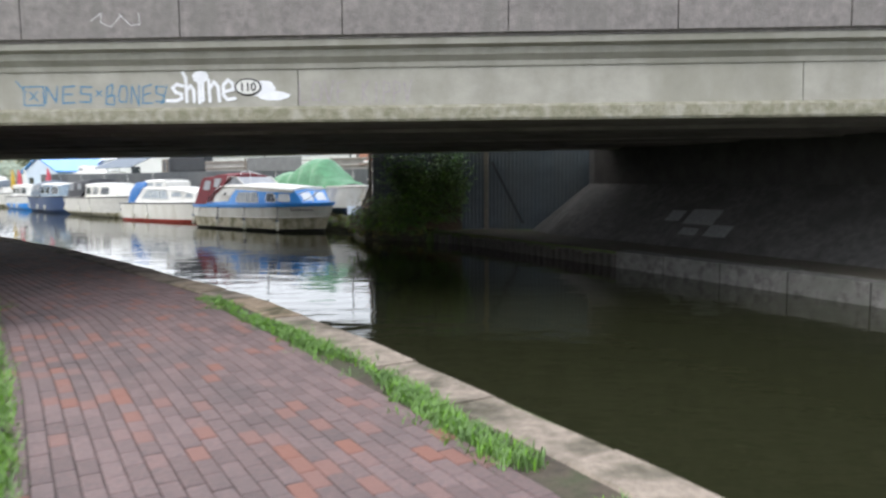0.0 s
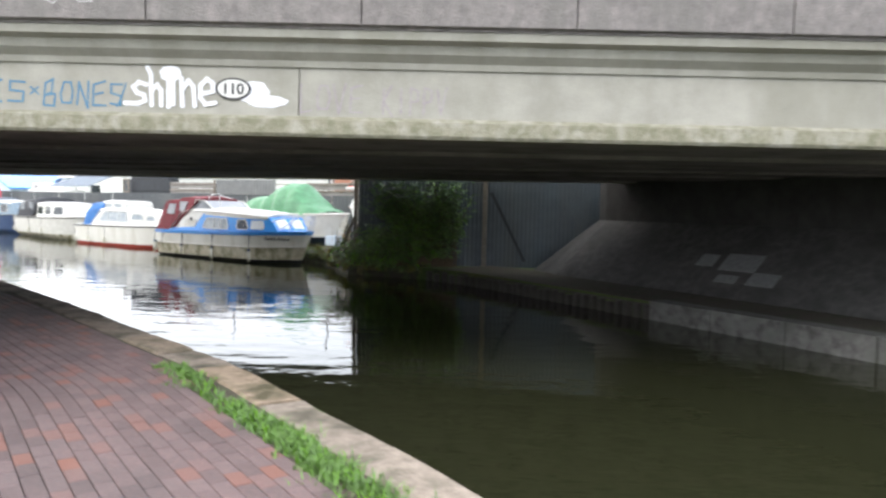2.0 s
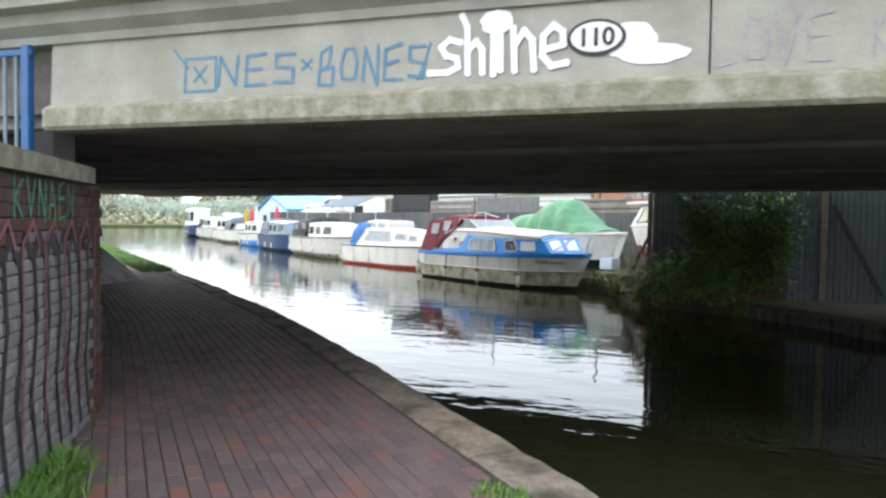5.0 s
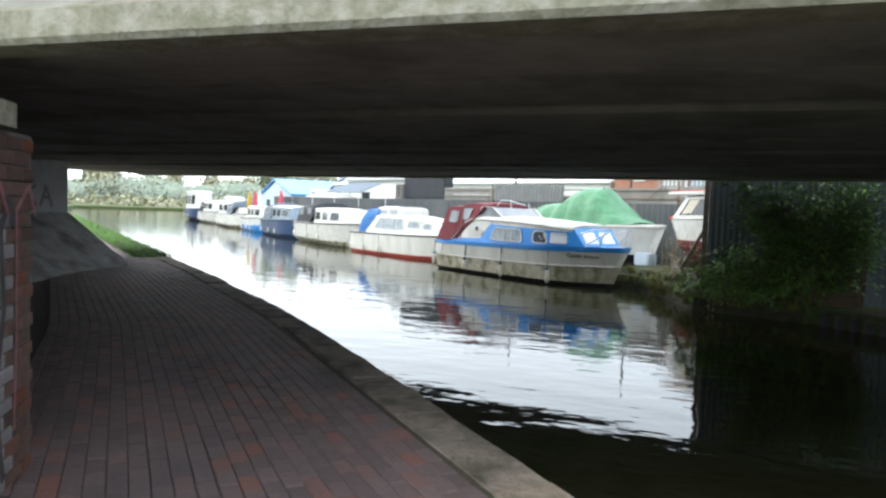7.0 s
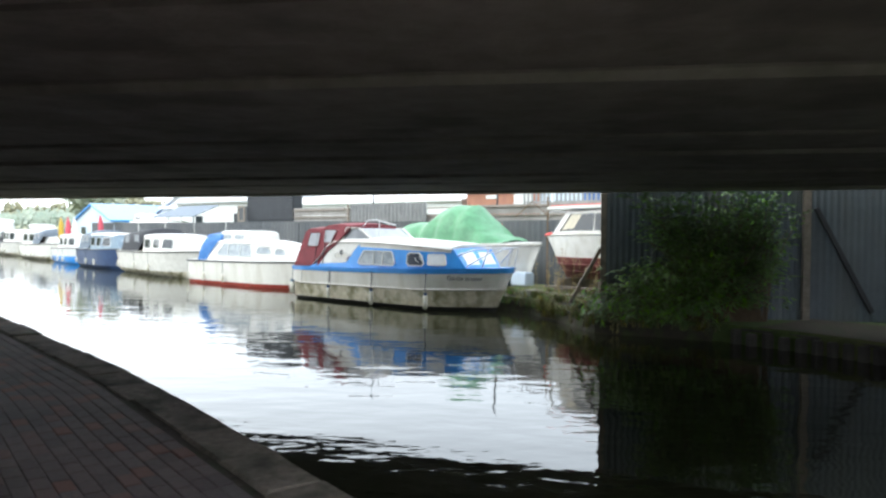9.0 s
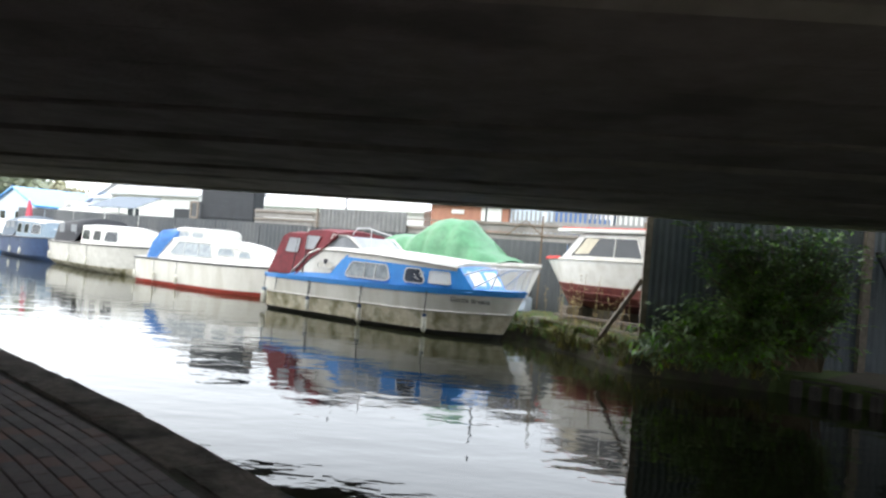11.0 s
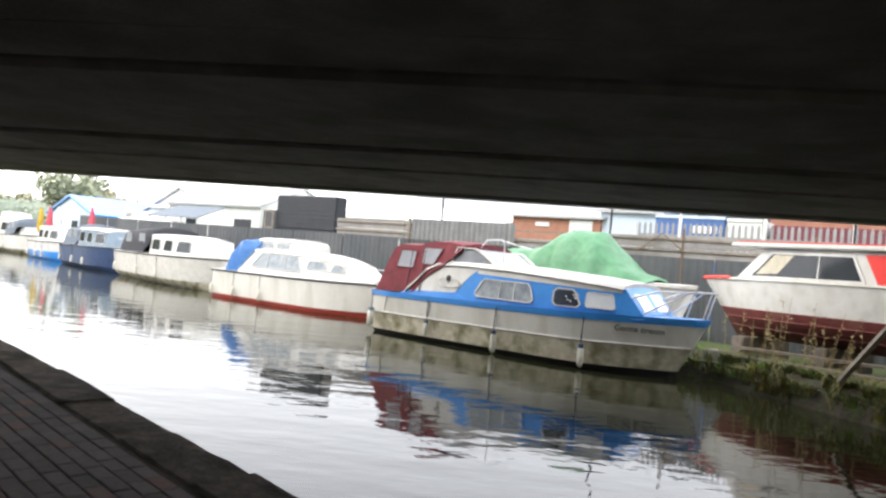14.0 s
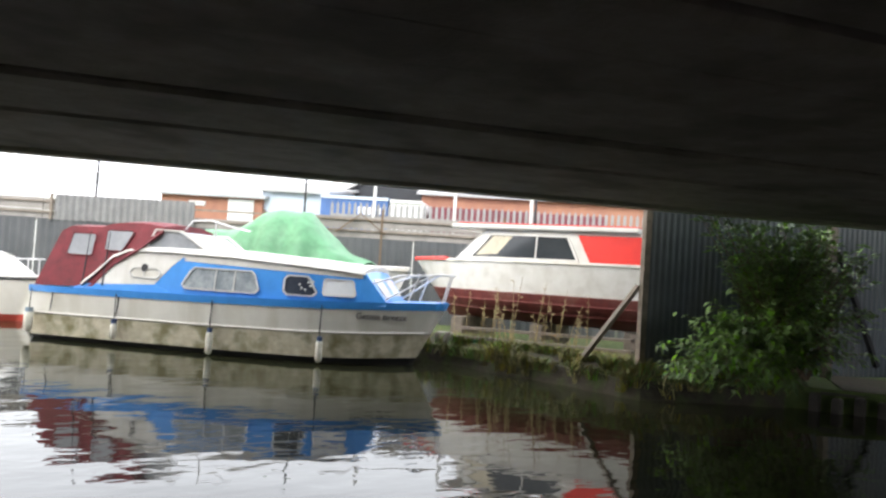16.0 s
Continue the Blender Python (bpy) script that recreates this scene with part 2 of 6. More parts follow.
wl.new(wc.outputs["Position"], wm.inputs[0])
w1 = wn.new("ShaderNodeTexNoise")
w1.inputs["Scale"].default_value, w1.inputs["Detail"].default_value, w1.inputs["Roughness"].default_value = 1.9, 3, 0.5
wl.new(wm.outputs[0], w1.inputs["Vector"])
wp = wn.new("ShaderNodeBump")
wp.inputs["Strength"].default_value, wp.inputs["Distance"].default_value = 0.20, 0.05
wl.new(w1.outputs["Fac"], wp.inputs["Height"])
wl.new(wp.outputs[0], wb.inputs["Normal"])


# ---- mesh helpers ----
def mesh_ob(name, verts, faces, material, parent=None, smooth=False, label=""):
    me = bpy.data.meshes.new(name)
    me.from_pydata([tuple(v) for v in verts], [], faces)
    me.materials.append(material)
    if smooth:
        for p in me.polygons:
            p.use_smooth = True
    me.update()
    ob = new(name, me)
    if parent:
        ob.parent = parent
    if label:
        ob["label"] = label
    return ob


def part(name, bm, material, parent, label="", smooth=False):
    bmesh.ops.recalc_face_normals(bm, faces=bm.faces[:])
    me = bpy.data.meshes.new(name)
    bm.to_mesh(me)
    bm.free()
    me.materials.append(material)
    if smooth:
        for p in me.polygons:
            p.use_smooth = True
    ob = new(name, me)
    if parent:
        ob.parent = parent
    if label:
        ob["label"] = label
    return ob


def box_bm(size, at=(0, 0, 0), bevel=0.0, turn=0.0, bm=None):
    own = bmesh.new()
    bmesh.ops.create_cube(own, size=1)
    bmesh.ops.scale(own, vec=size, verts=own.verts)
    if bevel:
        bmesh.ops.bevel(own, geom=own.edges[:], offset=bevel, segments=2, affect="EDGES")
    bmesh.ops.transform(own, matrix=pose(*at, 0, 0, turn), verts=own.verts)
    if bm is None:
        return own
    tmp = bpy.data.meshes.new("tmp")
    own.to_mesh(tmp)
    own.free()
    bm.from_mesh(tmp)
    bpy.data.meshes.remove(tmp)
    return bm


def tube(bm, pts, r, sides=6):
    """A round tube along points, joined into bm."""
    pts = [Vector(p) for p in pts]
    rings = []
    for i, p in enumerate(pts):
        d = (pts[min(i + 1, len(pts) - 1)] - pts[max(i - 1, 0)]).normalized()
        a = d.orthogonal().normalized()
        b = d.cross(a)
        rr = r[i] if isinstance(r, (list, tuple)) else r
        rings.append([bm.verts.new(p + rr * (math.cos(k * math.tau / sides) * a + math.sin(k * math.tau / sides) * b)) for k in range(sides)])
    for i in range(len(rings) - 1):
        q = rings[i + 1]
        best = min(range(sides), key=lambda s: sum((rings[i][k].co - q[(k + s) % sides].co).length for k in range(sides)))
        for k in range(sides):
            bm.faces.new((rings[i][k], rings[i][(k + 1) % sides], q[(k + 1 + best) % sides], q[(k + best) % sides]))
        rings[i + 1] = [q[(k + best) % sides] for k in range(sides)]
    bm.faces.new(rings[0])
    bm.faces.new(rings[-1][::-1])
    return bm


def empty(name, m, label, category, group="", kind=""):
    e = new(name)
    e.empty_display_size = 0.2
    e.matrix_world = m
    return tagged(e, label, category, group, kind)


def lerp_curve(table, x):
    """Value at x on a table of (x, value)."""
    return float(np.interp(x, [a for a, _ in table], [b for _, b in table]))


# ---- plan lines ----
def smooth_line(pts, step):
    """Points at even steps on a smooth line through pts."""
    p = np.array(pts, float)
    d = np.r_[0, np.cumsum(np.linalg.norm(np.diff(p, axis=0), axis=1))]
    s = np.arange(0, d[-1], step / 4)
    q = np.c_[np.interp(s, d, p[:, 0]), np.interp(s, d, p[:, 1])]
    k = int(max(3, round(2.0 / (step / 4)))) | 1
    pad = np.r_[2 * q[0] - q[1:k][::-1], q, 2 * q[-1] - q[-k:-1][::-1]]
    w = np.hanning(k + 2)[1:-1]
    w /= w.sum()
    q = np.c_[np.convolve(pad[:, 0], w, "same"), np.convolve(pad[:, 1], w, "same")][k - 1:k - 1 + len(q)]
    return q[::4]


COPE = smooth_line([(9.5, -12), (5.0, -2.2), (3.1, 1.1), (1.60, 3.97), (-0.36, 7.15), (-2.05, 9.65), (-4.98, 13.03), (-7.42, 15.78), (-12.0, 20.3), (-19.7, 27.4), (-43.7, 50)], 0.1)
T = np.gradient(COPE, axis=0)
T /= np.linalg.norm(T, axis=1)[:, None]
NL = np.c_[-T[:, 1], T[:, 0]]          # towards the land
if NL[50, 0] > 0:
    NL = -NL
CS = np.r_[0, np.cumsum(np.linalg.norm(np.diff(COPE, axis=0), axis=1))]


def on_path(u, v):
    """Place u metres along the canal edge and v metres inland of it."""
    x = np.interp(u, CS, COPE[:, 0]) + v * np.interp(u, CS, NL[:, 0])
    y = np.interp(u, CS, COPE[:, 1]) + v * np.interp(u, CS, NL[:, 1])
    return float(x), float(y)


def u_at(y):
    return float(np.interp(y, COPE[:, 1], CS))


FAR_BANK_L = [(-75, 80), (-98, 106), (-80, 135), (0, 175), (110, 220)]
KERB = smooth_line([(16, -8.5), (9.6, 4.4), (6.2, 10.65), (3.17, 16.2), (0.8, 20.4), (-0.5, 21.8)], 0.2)
FAR_BANK_R = [(-2.35, 22.5), (-2.6, 23.6), (-3.4, 25.9), (-5.5, 28.3), (-8.1, 30.7), (-13.2, 36.3), (-22, 45.7), (-45, 69.5), (-62, 92), (-45, 108), (20, 140), (120, 185)]


def near_y(x):
    return 9.95 - 0.03 * (x + 2)


def far_y(x):
    return 22.1 - 0.28 * (x + 3)


SOFFIT, LIP = 2.22, 2.18

# ---- ground, water ----
bank_l = [(60, -400), (20, -40)] + [tuple(p) for p in COPE[::8]] + FAR_BANK_L
bank_r = [(80, -400), (30, -40)] + [tuple(p) for p in KERB[::4]] + FAR_BANK_R
gv, gf = [], []


def land(edge, far_x, z):
    """Land from a bank line out to far_x, with the bank's face down to the bed."""
    n = len(edge)
    base = len(gv)
    gv.extend([(x, y, z) for x, y in edge] + [(far_x, y, z) for x, y in edge] + [(x, y, -1.3) for x, y in edge])
    for i in range(base, base + n - 1):
        gf.append((i, i + 1, i + 1 + n, i + n))
        gf.append((i, i + 1, i + 1 + 2 * n, i + 2 * n))


land(bank_l, -2500, -0.03)
land(bank_r, 2500, -0.03)
for q in ([(-2500, 220, -0.03), (2500, 220, -0.03), (2500, 3000, -0.03), (-2500, 3000, -0.03)], [(-2500, -2500, -0.03), (60, -2500, -0.03), (60, -400, -0.03), (-2500, -400, -0.03)],
          [(80, -2500, -0.03), (2500, -2500, -0.03), (2500, -400, -0.03), (80, -400, -0.03)], [(-2600, -2600, -1.3), (2600, -2600, -1.3), (2600, 3100, -1.3), (-2600, 3100, -1.3)]):
    gf.append(tuple(range(len(gv), len(gv) + 4)))
    gv += q
ground = tagged(mesh_ob("ground", gv, gf, M_GRASSGROUND), "rough grassy ground along the canal banks", "ground", kind="structure")
water = tagged(mesh_ob("water", [(-260, -300, -0.335), (260, -300, -0.335), (260, 300, -0.335), (-260, 300, -0.335)], [(0, 1, 2, 3)], M_WATER),
               "still murky green-brown canal water with small ripples", "water", kind="structure")


def ribbon(name, line, v0, v1, z0, z1, material, parent=None, thick=0.3):
    """A solid strip that follows a line of places; v0 and v1 give its two edges, z0 and z1 their heights."""
    verts, faces = [], []
    for (x0, y0), (x1, y1) in zip(v0, v1):
        verts += [(x0, y0, z0), (x1, y1, z1), (x1, y1, z1 - thick), (x0, y0, z0 - thick)]
    for i in range(len(v0) - 1):
        a, b = 4 * i, 4 * i + 4
        for k in range(4):
            faces.append((a + k, a + (k + 1) % 4, b + (k + 1) % 4, b + k))
    faces += [(3, 2, 1, 0), (4 * len(v0) - 4, 4 * len(v0) - 3, 4 * len(v0) - 2, 4 * len(v0) - 1)]
    return mesh_ob(name, verts, faces, material, parent)


U0, U1 = u_at(-2), u_at(44)
us = np.arange(U0, U1, 0.4)
pavement = tagged(ribbon("pavement", us, [on_path(u, 0.66) for u in us], [on_path(u, 2.9) for u in us], -0.012, -0.012, M_BED, thick=0.1),
                  "towpath of dark red clay pavers laid lengthwise", "pavement", kind="structure")
earth = tagged(ribbon("verge", us, [on_path(u, 0.36) for u in us], [on_path(u, 0.72) for u in us], -0.018, -0.018, M_EARTH, thick=0.1),
               "bare earth verge between pavers and coping", "verge", kind="structure")
verge_l = tagged(ribbon("verge", us, [on_path(u, 2.88) for u in us], [on_path(u, 3.6) for u in us], -0.016, -0.016, M_EARTH, thick=0.1),
                 "earth strip beside the paved towpath", "verge", kind="structure")

# ---- bridge ----
bridge = empty("bridge", pose(0, 0, 0), "low concrete beam road bridge over the canal", "bridge", kind="structure")
XL, XR = -19.0, 24.0


def face_strip(name, profile, material, x0=XL, x1=XR, parent=bridge, step=1.0):
    """Extrudes a profile of (outward, z) along the bridge's near face, closed."""
    xs = np.arange(x0, x1 + 1e-6, (x1 - x0) / max(1, round((x1 - x0) / step)))
    verts, faces, n = [], [], len(profile)
    for x in xs:
        for o, z in profile:
            verts.append((x, near_y(x) - o, z))
    for i in range(len(xs) - 1):
        for k in range(n):
            faces.append((i * n + k, i * n + (k + 1) % n, (i + 1) * n + (k + 1) % n, (i + 1) * n + k))
    faces += [tuple(range(n))[::-1], tuple(range((len(xs) - 1) * n, len(xs) * n))]
    return mesh_ob(name, verts, faces, material, parent)


FACE_END = -6.42
face_strip("edge_lip", [(-0.25, LIP), (0.0, LIP), (0.02, LIP + 0.03), (0.02, LIP + 0.16), (-0.05, LIP + 0.20), (-0.25, LIP + 0.20)], M_LIP, FACE_END)
joints = [FACE_END, -1.62, 4.6, 11.0, 17.5, XR]
for a, b in zip(joints, joints[1:]):
    face_strip("edge_beam", [(-0.3, LIP + 0.19), (-0.06, LIP + 0.19), (-0.08, LIP + 0.68), (-0.3, LIP + 0.68)], M_CONC, a + 0.006, b - 0.006)
face_strip("cornice", [(-0.3, LIP + 0.67), (-0.055, LIP + 0.67), (-0.045, LIP + 0.73), (0.03, LIP + 0.80), (0.05, LIP + 0.88), (0.14, LIP + 0.91), (0.15, LIP + 0.985), (-0.3, LIP + 0.985)], M_CONC)
# solid black strip that draws the shadow line under the parapet
face_strip("shadow_gap", [(-0.3, LIP + 0.98), (0.10, LIP + 0.98), (0.10, LIP + 1.03), (-0.3, LIP + 1.03)], M_SPRAYK_SHADOW)
face_strip("parapet_core", [(-0.28, LIP + 0.99), (0.16, LIP + 0.99), (0.16, LIP + 2.05), (-0.28, LIP + 2.05)], M_PARA)
px = XL
while px < XR:
    face_strip("parapet_panel", [(-0.1, LIP + 1.02), (0.20, LIP + 1.02), (0.21, LIP + 1.03), (0.21, LIP + 2.1), (0.15, LIP + 2.13), (-0.1, LIP + 2.13)], M_PARA, px + 0.006, px + 1.99)
    px += 2.0
# deck beams under the road, with dark slots between
NB = 10
for i in range(NB):
    s0, s1 = i / NB, (i + 1) / NB
    verts = []
    for x in np.linspace(XL, XR, 9):
        w = far_y(x) - near_y(x) - 0.22
        ya, yb = near_y(x) + 0.22 + s0 * w + 0.045, near_y(x) + 0.22 + s1 * w - 0.045
        drop = 0.022 * math.sin(i * 2.3)
        ym = 0.5 * (ya + yb)
        verts += [(x, ya, SOFFIT + 0.02), (x, ya + 0.05, SOFFIT + drop), (x, ym - 0.03, SOFFIT + drop), (x, ym - 0.01, SOFFIT + drop + 0.035), (x, ym + 0.02, SOFFIT + drop + 0.012),
                  (x, yb - 0.05, SOFFIT + drop), (x, yb, SOFFIT + 0.02), (x, yb, SOFFIT + 0.5), (x, ya, SOFFIT + 0.5)]
    faces = []
    for k in range(8):
        for j in range(9):
            faces.append((k * 9 + j, k * 9 + (j + 1) % 9, (k + 1) * 9 + (j + 1) % 9, (k + 1) * 9 + j))
    faces += [tuple(range(9))[::-1], tuple(range(72, 81))]
    mesh_ob("deck_beam", verts, faces, M_BEAM, bridge)
deck = []
for z in (SOFFIT + 0.12, SOFFIT + 0.9):
    deck += [(XL, near_y(XL) + 0.2, z), (XR, near_y(XR) + 0.2, z), (XR, far_y(XR) - 0.02, z), (XL, far_y(XL) - 0.02, z)]
mesh_ob("deck_slab", deck, [(3, 2, 1, 0), (4, 5, 6, 7), (0, 1, 5, 4), (1, 2, 6, 5), (2, 3, 7, 6), (3, 0, 4, 7)], M_BEAM, bridge)
back = []
for z in (SOFFIT - 0.02, SOFFIT + 2.0):
    back += [(XL, far_y(XL), z), (XR, far_y(XR), z), (XR, far_y(XR) + 0.3, z), (XL, far_y(XL) + 0.3, z)]
mesh_ob("far_parapet", back, [(3, 2, 1, 0), (4, 5, 6, 7), (0, 1, 5, 4), (1, 2, 6, 5), (2, 3, 7, 6), (3, 0, 4, 7)], M_CONC, bridge)


# left bank under the bridge: paved slope and abutment wall
def slope_bank(name, base, crest, top, z1, material, wall_material):
    """A paved slope from base to crest with a wall from the crest to the soffit."""
    n = len(base)
    e = empty(name, pose(0, 0, 0), "concrete paved slope and abutment wall below a bridge", "bridge abutment", kind="structure")
    verts = [(x, y, -0.05) for x, y in base] + [(x, y, z1) for x, y in crest] + [(x, y, z1) for x, y in top] + [(x, y, -0.05) for x, y in top]
    faces = []
    for i in range(n - 1):
        for k in range(3):
            faces.append((k * n + i, k * n + i + 1, (k + 1) * n + i + 1, (k + 1) * n + i))
    faces += [(0, n, 2 * n, 3 * n), (n - 1, 2 * n - 1, 3 * n - 1, 4 * n - 1)]
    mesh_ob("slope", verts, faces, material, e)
    verts = [(x, y, z1 - 0.02) for x, y in crest] + [(x, y, SOFFIT + 0.1) for x, y in crest] + [(x, y, SOFFIT + 0.1) for x, y in top] + [(x, y, z1 - 0.02) for x, y in top]
    faces = []
    for i in range(n - 1):
        for k in range(4):
            j = (k + 1) % 4
            faces.append((k * n + i, k * n + i + 1, j * n + i + 1, j * n + i))
    faces += [(0, n, 2 * n, 3 * n), (n - 1, 2 * n - 1, 3 * n - 1, 4 * n - 1)]
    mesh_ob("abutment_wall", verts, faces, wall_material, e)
    return e


slope_l = slope_bank("abutment_left", [(-7.2, 11.2), (-10.3, 14.0), (-12.9, 16.7), (-13.8, 18.9), (-14.1, 20.6)], [(-8.4, 9.9), (-11.6, 12.6), (-14.4, 15.5), (-15.6, 18.2), (-16.0, 20.7)],
                     [(-11, 7), (-14, 9), (-17, 13), (-19, 16), (-19.5, 20.7)], 1.1, M_SLOPE_L, M_PALEWALL)

KT = np.gradient(KERB, axis=0)
KT /= np.linalg.norm(KT, axis=1)[:, None]
KN = np.c_[KT[:, 1], -KT[:, 0]]
if KN[60, 0] < 0:
    KN = -KN


def on_kerb(y, v):
    i = [np.interp(y, KERB[:, 1], a) for a in (KERB[:, 0], KERB[:, 1], KN[:, 0], KN[:, 1])]
    return float(i[0] + v * i[2]), float(i[1] + v * i[3])


ry = np.arange(6.0, 19.6, 0.7)
fan = [(2.62, 20.9), (2.45, 21.6), (2.55, 22.05), (3.3, 22.0)]
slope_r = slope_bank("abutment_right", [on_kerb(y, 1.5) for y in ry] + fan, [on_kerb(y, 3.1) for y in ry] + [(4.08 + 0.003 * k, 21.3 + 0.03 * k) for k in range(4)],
                     [on_kerb(y, 9) for y in ry] + [(9.0 + 0.01 * k, 24.0 + 0.01 * k) for k in range(4)], 1.3, M_SLOPE, M_SHADEWALL)
ky = np.arange(-4, 21.7, 0.7)
berm = tagged(ribbon("berm", ky, [on_kerb(y, 0.02) for y in ky], [on_kerb(y, 1.8) for y in ky], -0.022, 0.0, M_EARTH, thick=0.05),
              "bare earth strip behind the far kerb", "ground", kind="structure")
wy = np.arange(-4, 6.0, 0.7)
bank_near = tagged(ribbon("grass_bank", wy, [on_kerb(y, 1.5) for y in wy], [on_kerb(y, 5.0) for y in wy], 0.0, 1.9, M_GRASSGROUND, thick=1.5), "steep grassy bank beside the bridge", "bank", kind="structure")
# kerb stones on the far side
kerb = empty("kerb", pose(0, 0, 0), "weathered stone kerb along the far water edge", "kerb", kind="structure")
for y in np.arange(-3.0, 15.2, 1.15):
    p = [on_kerb(y + 0.01, -0.06), on_kerb(y + 1.135, -0.06), on_kerb(y + 1.135, 0.36), on_kerb(y + 0.01, 0.36)]
    h = 0.0 + random.uniform(-0.012, 0.012)
    mesh_ob("kerb_stone", [(*q, -0.5) for q in p] + [(*q, h) for q in p], [(3, 2, 1, 0), (4, 5, 6, 7), (0, 1, 5, 4), (1, 2, 6, 5), (2, 3, 7, 6), (3, 0, 4, 7)], M_KERB, kerb)
M_PILE = mat("wet_dark_timber", (0.06, 0.052, 0.045), 0.7, (0.035, 0.03, 0.027), 8, bump=0.5)
piling = empty("sheet_piling", pose(0, 0, 0), "low dark timber piling along the water edge", "piling", kind="structure")
for y in np.arange(15.45, 21.6, 0.2):
    x0, y0 = on_kerb(y, -0.04 + random.uniform(-0.015, 0.015))
    part("pile", box_bm((0.15, 0.12, 1.1), (x0, y0, -0.66 + random.uniform(-0.03, 0.03)), 0.015, 20), M_PILE, piling)
part("waling", tube(bmesh.new(), [(*on_kerb(y, 0.06), -0.1) for y in np.arange(15.4, 21.7, 0.5)], 0.07), M_PILE, piling)

# marks of white paint on the far slope
for (a, b, c, d) in ((15.0, 15.7, 2.1, 2.45), (15.85, 16.2, 2.15, 2.4), (14.5, 15.0, 1.85, 2.1), (15.2, 15.6, 1.85, 2.0)):
    q = [on_kerb(a, c), on_kerb(b, c), on_kerb(b, d), on_kerb(a, d)]
    zz = [-0.05 + 1.35 * (v - 1.5) / 1.6 for v in (c, c, d, d)]
    ob = mesh_ob("paint_patch", [(x, y, z + 0.012) for (x, y), z in zip(q, zz)] + [(x, y, z + 0.002) for (x, y), z in zip(q, zz)],
                 [(0, 1, 2, 3), (7, 6, 5, 4), (0, 4, 5, 1), (1, 5, 6, 2), (2, 6, 7, 3), (3, 7, 4, 0)], mat("faded_white_paint", (0.26, 0.26, 0.26), 0.8, (0.15, 0.15, 0.15), 20), slope_r)


# ---- fence of dark corrugated sheet beside the bridge ----
def corrugated(name, a, b, z0, z1, material, parent, pitch=0.14, depth=0.02, thick=0.006):
    a, b = Vector((*a, 0)), Vector((*b, 0))
    d = (b - a).normalized()
    nrm = Vector((d.y, -d.x, 0))
    n = int((b - a).length / pitch * 4)
    verts, faces = [], []
    for i in range(n + 1):
        k = i % 4
        o = nrm * (depth if k in (0, 1) else 0)
        p = a + (b - a) * (i / n) + o
        verts += [(p.x, p.y, z0), (p.x, p.y, z1), (p.x + nrm.x * -thick, p.y + nrm.y * -thick, z1), (p.x - nrm.x * thick, p.y - nrm.y * thick, z0)]
    for i in range(n):
        for k in range(4):
            faces.append((4 * i + k, 4 * i + (k + 1) % 4, 4 * i + 4 + (k + 1) % 4, 4 * i + 4 + k))
    return mesh_ob(name, verts, faces, material, parent)


def post(name, x, y, z0, z1, w, material, parent, turn=0.0):
    return part(name, box_bm((w, w, z1 - z0), (x, y, 0.5 * (z0 + z1)), 0.008, turn), material, parent)


sheet_fence = empty("sheet_fence", pose(-2.2, 22.67, 0), "tall dark blue-grey corrugated sheet fence with timber posts", "fence", kind="structure")
sheet_fence.matrix_world = pose(0, 0, 0)
for a, b in (((-2.15, 22.74), (-0.4, 22.55)), ((-0.5, 22.575), (1.3, 22.37)), ((1.15, 22.405), (3.7, 22.11)), ((3.55, 22.145), (7.0, 21.75))):
    corrugated("sheet", a, b, -0.1, 2.85, M_SHEET, sheet_fence, 0.11, 0.011)
corrugated("sheet", (-2.1, 22.80), (3.5, 26.2), -0.1, 2.8, M_SHEET, sheet_fence, 0.11, 0.011)
post("post", -2.21, 22.66, -0.1, 2.42, 0.10, M_WOOD, sheet_fence, -6)
post("post", 1.24, 22.28, -0.1, 2.75, 0.12, M_WOOD, sheet_fence, -6)
post("post", 4.6, 21.95, -0.1, 2.75, 0.12, M_WOOD, sheet_fence, -6)
part("brace", tube(bmesh.new(), [(1.4, 22.28, 1.95), (2.3, 22.15, 0.15)], 0.05, 4), M_BLACK, sheet_fence)
part("brace", tube(bmesh.new(), [(-2.25, 22.72, 1.2), (-2.75, 23.2, 0.15)], 0.045, 4), M_WOOD, sheet_fence)
part("rail", tube(bmesh.new(), [(-2.2, 22.68, 2.43), (-0.3, 22.48, 2.43)], 0.03, 4), M_WOOD, sheet_fence)

# ---- yard fence: charcoal sheet below, concrete planks above ----
FO, FD = Vector((-14.3, 38.9, 0)), Vector((0.8283, -0.5602, 0))
FN = Vector((0.5602, 0.8283, 0))


def yard(s, back, z):
    p = FO + s * FD + back * FN
    return (p.x, p.y, z)


def yard_pose(s, back=0.0, z=0.0):
    return pose(*yard(s, back, z), 0, 0, math.degrees(math.atan2(FD.y, FD.x)))


yard_fence = empty("yard_fence", yard_pose(0), "long yard fence of charcoal sheets topped with grey concrete planks", "fence", kind="structure")
s = -14.0
while s < 21:
    corrugated("sheet", (s, 0), (s + 2.38, 0), -0.1, 1.9 + 0.012 * math.sin(s * 3), M_DARKFENCE, yard_fence, pitch=0.2, depth=-0.025)
    s += 2.4
